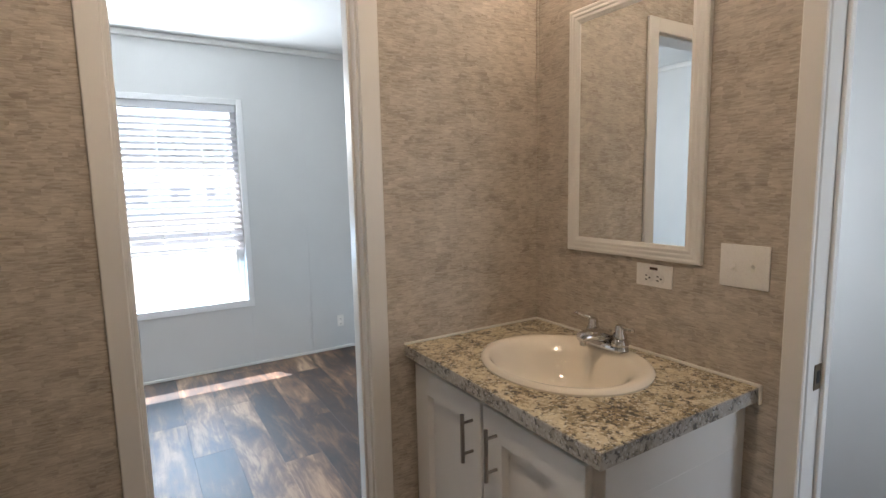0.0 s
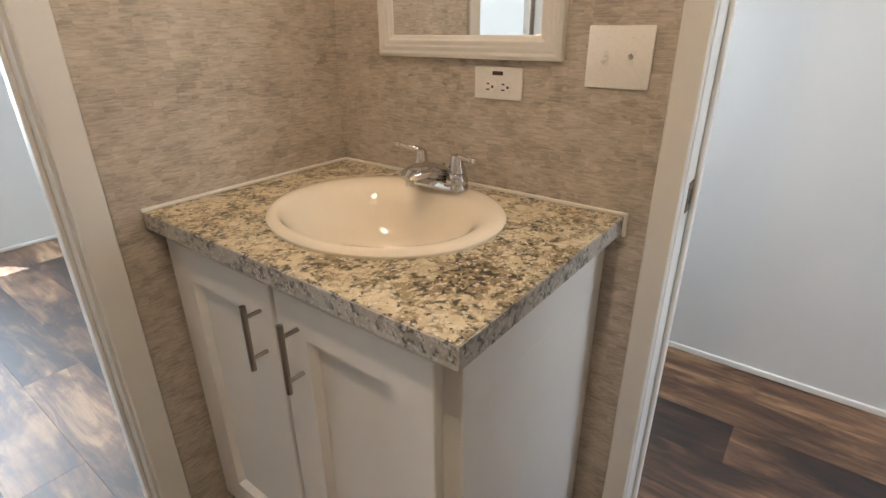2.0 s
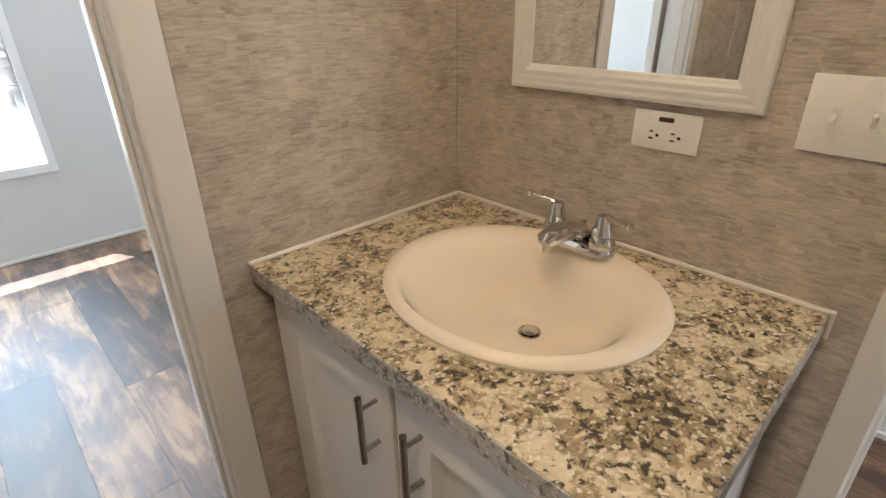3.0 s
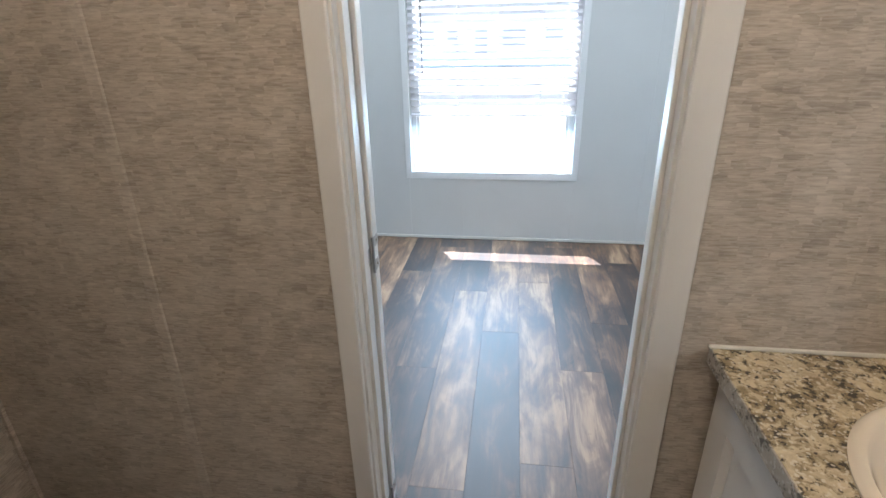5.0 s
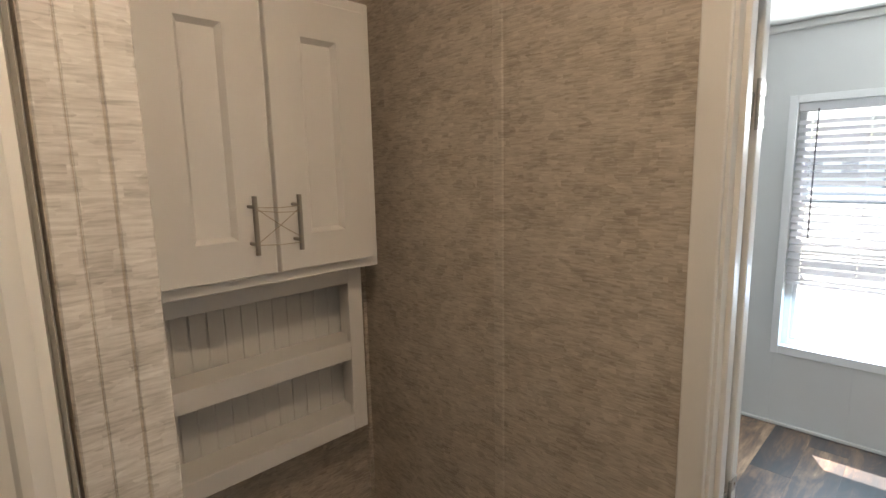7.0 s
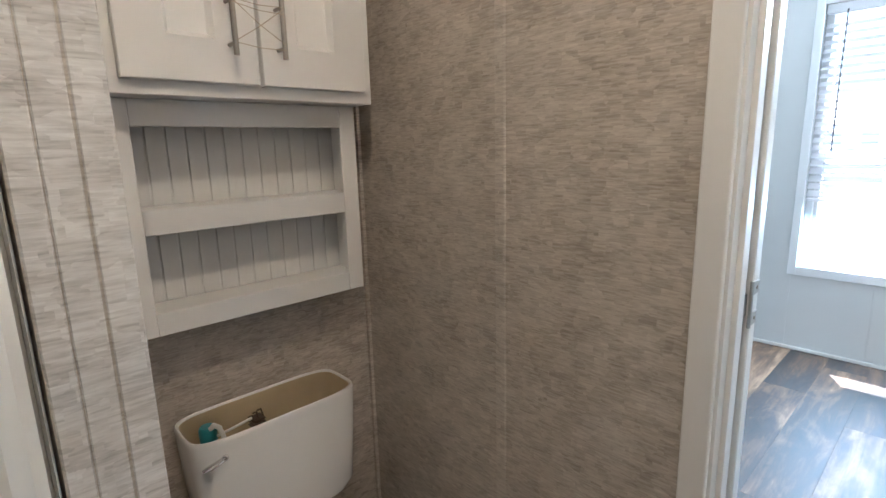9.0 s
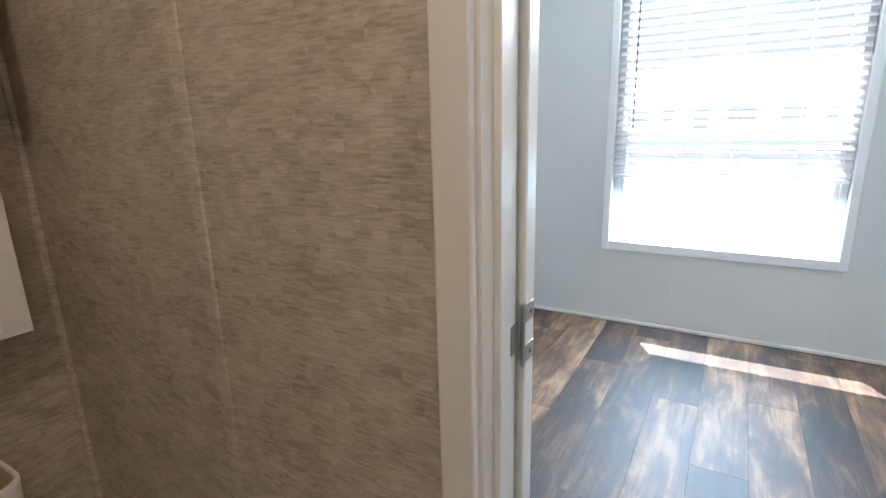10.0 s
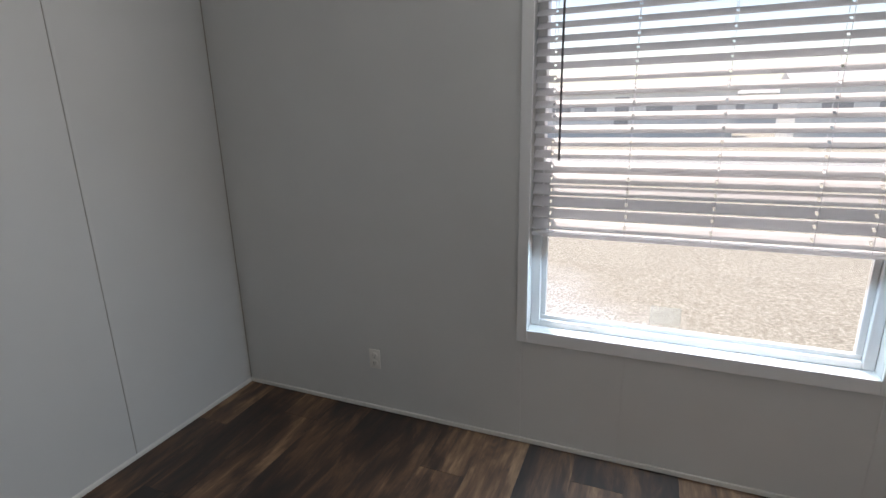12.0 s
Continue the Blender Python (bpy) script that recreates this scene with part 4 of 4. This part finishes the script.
def column(points, z0, z1):
    """A moulded upright with the given plan outline."""
    bm = bmesh.new()
    rings(bm, [[(*p, z0) for p in points], [(*p, z1) for p in points]])
    return bm
def flange(sign, y_edge):
    """The moulded front edge of the surround, rounded and ribbed, turning into the alcove."""
    f = lambda d: y_edge - sign * d
    return column([(0.0680, f(0)), (0.1290, f(0.0)), (0.1345, f(.002)), (0.1150, f(.004)), (0.1330, f(.008)), (0.1340, f(.018)), (0.1440, f(.027)), (0.1470, f(.034)), (0.1435, f(.042)), (0.1350, f(.046)),
                   (0.1320, f(.052)), (0.1305, f(.064)), (0.1240, f(.072)), (0.1100, f(.078)), (0.0780, f(.082)), (0.0680, f(.060))][::1], .433, 1.98)
hang(tub, "surround_edge", flange(1, 0.7095), GELCOAT, smooth=True)
hang(tub, "surround_edge", flange(-1, -0.795), GELCOAT, smooth=True)
hang(tub, "surround_wall", boxes(((WEST + .002, -0.79, .433), (WEST + .03, 0.706, 1.98)), bevel=0.004), GELCOAT)
hang(tub, "surround_wall", boxes(((WEST + .031, 0.648, .433), (0.067, 0.709, 1.98)), bevel=0.004), GELCOAT)
hang(tub, "surround_wall", boxes(((WEST + .031, -0.795, .433), (0.067, -0.735, 1.98)), bevel=0.004), GELCOAT)

# ---- floor register in the bedroom ----
register = thing("floor_register", (1.3100, 2.1000, 0), "cream metal floor register with dark slots", "floor vent")
hang(register, "frame", boxes(((1.1700, 2.0250, 0.0015), (1.4500, 2.0410, 0.006)), ((1.1700, 2.1590, 0.0015), (1.4500, 2.1750, 0.006)), ((1.1700, 2.0415, 0.0015), (1.1900, 2.1585, 0.006)),
                              ((1.4300, 2.0415, 0.0015), (1.4500, 2.1585, 0.006)), bevel=0.001), REGISTER)
# A black sheet at floor level paints the dark of the duct.
hang(register, "duct", boxes(((1.1905, 2.0415, 0.0012), (1.4295, 2.1585, 0.002))), BLACK, "flat black sheet in place of the shaded duct")
for k in range(13):
    x = 1.2020 + k * 0.018
    hang(register, "louver", boxes(((x - .003, 2.0415, 0.0022), (x + .003, 2.1585, 0.0055)), bevel=0.0008), REGISTER)


# ---- outdoors ----
def ground_material():
    m, nt, p = node_material("dry_grass_ground")
    straw = noise_tex(nt, position(nt), 26.0, 6.0, 0.7, 0.5)
    patch = noise_tex(nt, position(nt), 0.55, 4.0, 0.6)
    grass = ramp(nt, straw, [(0.34, (0.20, 0.18, 0.145)), (0.50, (0.345, 0.318, 0.265)), (0.66, (0.52, 0.495, 0.44))])
    gravel = ramp(nt, noise_tex(nt, position(nt), 34.0, 4.0, 0.7), [(0.36, (0.15, 0.147, 0.14)), (0.60, (0.66, 0.65, 0.63))])
    # gravel lies in a ragged strip along the house
    sep = nt.nodes.new("ShaderNodeSeparateXYZ")
    nt.links.new(position(nt, (0.45, 0.5, 1)), sep.inputs["Vector"])
    far = maths(nt, "ADD", maths(nt, "ADD", sep.outputs[0], sep.outputs[1]), maths(nt, "MULTIPLY", patch, 2.2))
    far = maths(nt, "ADD", maths(nt, "SUBTRACT", far, 5.2), maths(nt, "MULTIPLY", straw, 0.8))
    nt.links.new(mix(nt, ramp(nt, far, [(0.0, (0, 0, 0)), (0.6, (1, 1, 1))]), gravel, grass), p.inputs["Base Color"])
    p.inputs["Roughness"].default_value = 0.95
    bump(nt, p, straw, 0.8, 0.03)
    return m


GROUND = ground_material()
SIDING = paint("pale_vinyl_siding", (0.80, 0.80, 0.78), 0.6, 0.04, 20, 0.1)
TAN_SIDING = paint("grey_vinyl_siding", (0.84, 0.84, 0.83), 0.6, 0.04, 20, 0.1)
ROOF = paint("grey_shingle_roof", (0.58, 0.57, 0.56), 0.85, 0.15, 12, 0.4)
DARK_PANE = plain("dull_window_pane", (0.38, 0.38, 0.39), 0.2)
ASPHALT = paint("pale_worn_asphalt", (0.38, 0.38, 0.37), 0.9, 0.12, 30, 0.4)
BARK = paint("grey_bark", (0.12, 0.09, 0.065), 0.9, 0.2, 30, 0.5)
LEAF = paint("dull_green_leaf", (0.12, 0.14, 0.09), 0.7, 0.25, 6, 0.1)
G = -0.80
bm = bmesh.new()
bmesh.ops.create_grid(bm, x_segments=40, y_segments=40, size=900, matrix=Matrix.Translation((0, 0, G)))
structure("ground", bm, GROUND, "dry straw-coloured grass and gravel")
structure("road", boxes(((-200, 21.5, G + .004), (200, 26.5, G + .03))), ASPHALT, "pale worn asphalt road")


def mobile_home(x0, x1, y, siding, label, openings):
    """A long single-storey home with a low gable, skirting, windows and a door on the side that faces the road."""
    home = thing("mobile_home", ((x0 + x1) / 2, y, G), label, "house", "homes across the road")
    hang(home, "wall", boxes(((x0, y, G + .7), (x1, y + 4.6, G + 3.0)), bevel=0.02), siding)
    hang(home, "skirting", boxes(((x0 + .05, y + .05, G), (x1 - .05, y + 4.55, G + .695))), SIDING)
    bm = bmesh.new()
    rings(bm, [[(x, y - .25, G + 3.02), (x, y + 2.3, G + 3.75), (x, y + 4.85, G + 3.02), (x, y + 2.3, G + 2.98)] for x in (x0 - .3, x1 + .3)])
    hang(home, "roof", bm, ROOF)
    for kind, u, w, z0, z1 in openings:
        x = x0 + (x1 - x0) * u
        o = hang(home, kind, boxes(((x - .06, y - .03, G + z0 - .06), (x + w + .06, y - .001, G + z1 + .06)), bevel=0.01), VINYL)
        bm = boxes(((x, y - .04, G + z0), (x + w, y - .031, G + z1)))
        bmesh.ops.translate(bm, verts=bm.verts, vec=-Vector(home.location))
        part("pane", bm, DARK_PANE, o)
    return home


WINDOWS = (("window", .08, 1.3, 1.5, 2.6), ("window", .26, .8, 1.5, 2.6), ("door", .42, .9, .75, 2.75), ("window", .58, 1.6, 1.4, 2.6), ("window", .82, 1.2, 1.5, 2.6))
mobile_home(-7.5, 5.0, 40.0, TAN_SIDING, "long pale grey mobile home with dull windows", WINDOWS)
mobile_home(7.0, 20.0, 34.0, SIDING, "white mobile home with dull windows", WINDOWS)
mobile_home(-26.0, -12.0, 42.0, SIDING, "white mobile home with dull windows", WINDOWS)
mobile_home(-3.0, 13.0, 58.0, SIDING, "white mobile home with dull windows", WINDOWS)
mobile_home(24.0, 38.0, 36.0, SIDING, "white mobile home with dull windows", WINDOWS)


def tree(x, y, h, spread):
    t = thing("tree", (x, y, G), "distant leafy green tree behind the homes", "tree", "trees behind the homes")
    bm = bmesh.new()
    tube(bm, [(x, y, G), (x + .1, y, G + h * .3), (x, y + .1, G + h * .7)], [.3, .2, .08], 8)
    for k in range(6):
        a = k * 1.05
        tube(bm, [(x, y, G + h * (.3 + .05 * k)), (x + spread * .6 * math.cos(a), y + spread * .6 * math.sin(a), G + h * (.5 + .06 * k))], [.1, .03], 6)
    hang(t, "trunk", bm, BARK)
    verts, faces = [], []
    for k in range(900):
        a, u, r = random.uniform(0, 2 * math.pi), random.uniform(-1, 1), random.random() ** .4
        q = math.sqrt(1 - u * u) * r * spread * (0.75 + 0.35 * math.sin(3 * a + x) * math.cos(4 * u))
        c = Vector((q * math.cos(a), q * math.sin(a), h * .66 + u * r * h * .34))
        s_ = random.uniform(.14, .32)
        d1 = Vector((random.gauss(0, 1), random.gauss(0, 1), random.gauss(0, 1))).normalized() * s_
        d2 = d1.orthogonal().normalized() * s_ * .6
        n = len(verts)
        verts += [c - d1, c + d2, c + d1, c - d2]
        faces.append((n, n + 1, n + 2, n + 3))
    me = bpy.data.meshes.new("crown")
    me.from_pydata([tuple(v) for v in verts], [], faces)
    me.materials.append(LEAF)
    crown = new("crown", me)
    crown.parent = t
    tagged(crown, kind="stuff")


for x, y, h, sp in ((-3.0, 62, 4.3, 2.6), (9.5, 70, 4.2, 3.0), (16.0, 64, 5.6, 3.6), (24.0, 75, 6.2, 4.0), (-14, 66, 4.6, 3.0), (34, 70, 6.0, 4)):
    tree(x, y, h, sp)

# ---- floor planks ----
PW = 0.199
plank_cache = {}


def plank(parent, x0, x1, y0, y1):
    key = (round(x1 - x0, 4), round(y1 - y0, 4))
    if key not in plank_cache:
        hx, hy = (x1 - x0) / 2 - .0002, (y1 - y0) / 2 - .0002
        b = .0005
        verts = [(sx * hx, sy * hy, -.005) for sx, sy in ((-1, -1), (1, -1), (1, 1), (-1, 1))]
        verts += [(sx * hx, sy * hy, -.0004) for sx, sy in ((-1, -1), (1, -1), (1, 1), (-1, 1))]
        verts += [(sx * (hx - b), sy * (hy - b), 0.0) for sx, sy in ((-1, -1), (1, -1), (1, 1), (-1, 1))]
        faces = [(8, 9, 10, 11)] + [(a + o, (a + 1) % 4 + o, (a + 1) % 4 + o + 4, a + o + 4) for o in (0, 4) for a in range(4)]
        me = bpy.data.meshes.new("plank")
        me.from_pydata(verts, [], faces)
        me.materials.append(PLANK)
        plank_cache[key] = me
    ob = new("plank", plank_cache[key])
    ob.parent = parent
    ob.location = ((x0 + x1) / 2, (y0 + y1) / 2, 0)


# a joint in each row, by row from the west
ENDS = {-6: 4.0, -5: 3.565, -4: 4.18, -3: 3.265, -2: 3.715, -1: 3.015, 0: 4.06, 1: 3.165, 2: 3.75, 3: 4.19, 4: 3.49, 5: 3.03, 6: 3.64, 7: 4.24, 8: 3.172, 9: 3.997}
LENGTH = 1.52
ROW0 = -0.371


def lay_floor(name, x_lo, x_hi, y_lo, y_hi):
    floor = tagged(new(name), "dark brown wood-look vinyl plank floor", kind="structure")
    k = math.floor((x_lo - ROW0) / PW)
    while ROW0 + PW * k < x_hi:
        a, b = max(ROW0 + PW * k, x_lo), min(ROW0 + PW * (k + 1), x_hi)
        start = ENDS.get(k, 3.2 + 0.37 * (k * 7 % 11) / 3)
        joints = [start]
        while joints[-1] < y_hi:
            joints.append(joints[-1] + LENGTH)
        while joints[0] > y_lo:
            joints.insert(0, joints[0] - LENGTH)
        for y0, y1 in zip(joints, joints[1:]):
            c, d = max(y0, y_lo), min(y1, y_hi)
            if d - c > .004 and b - a > .004:
                plank(floor, a, b, c, d)
        k += 1


lay_floor("floor_bedroom", BED_W, BED_E, BED_S - .05, BED_N)
lay_floor("floor_bath", WEST, EAST, SOUTH, BED_S - .05)
lay_floor("floor_hall", EAST, HALL_E, HALL_S, BED_S - .05)
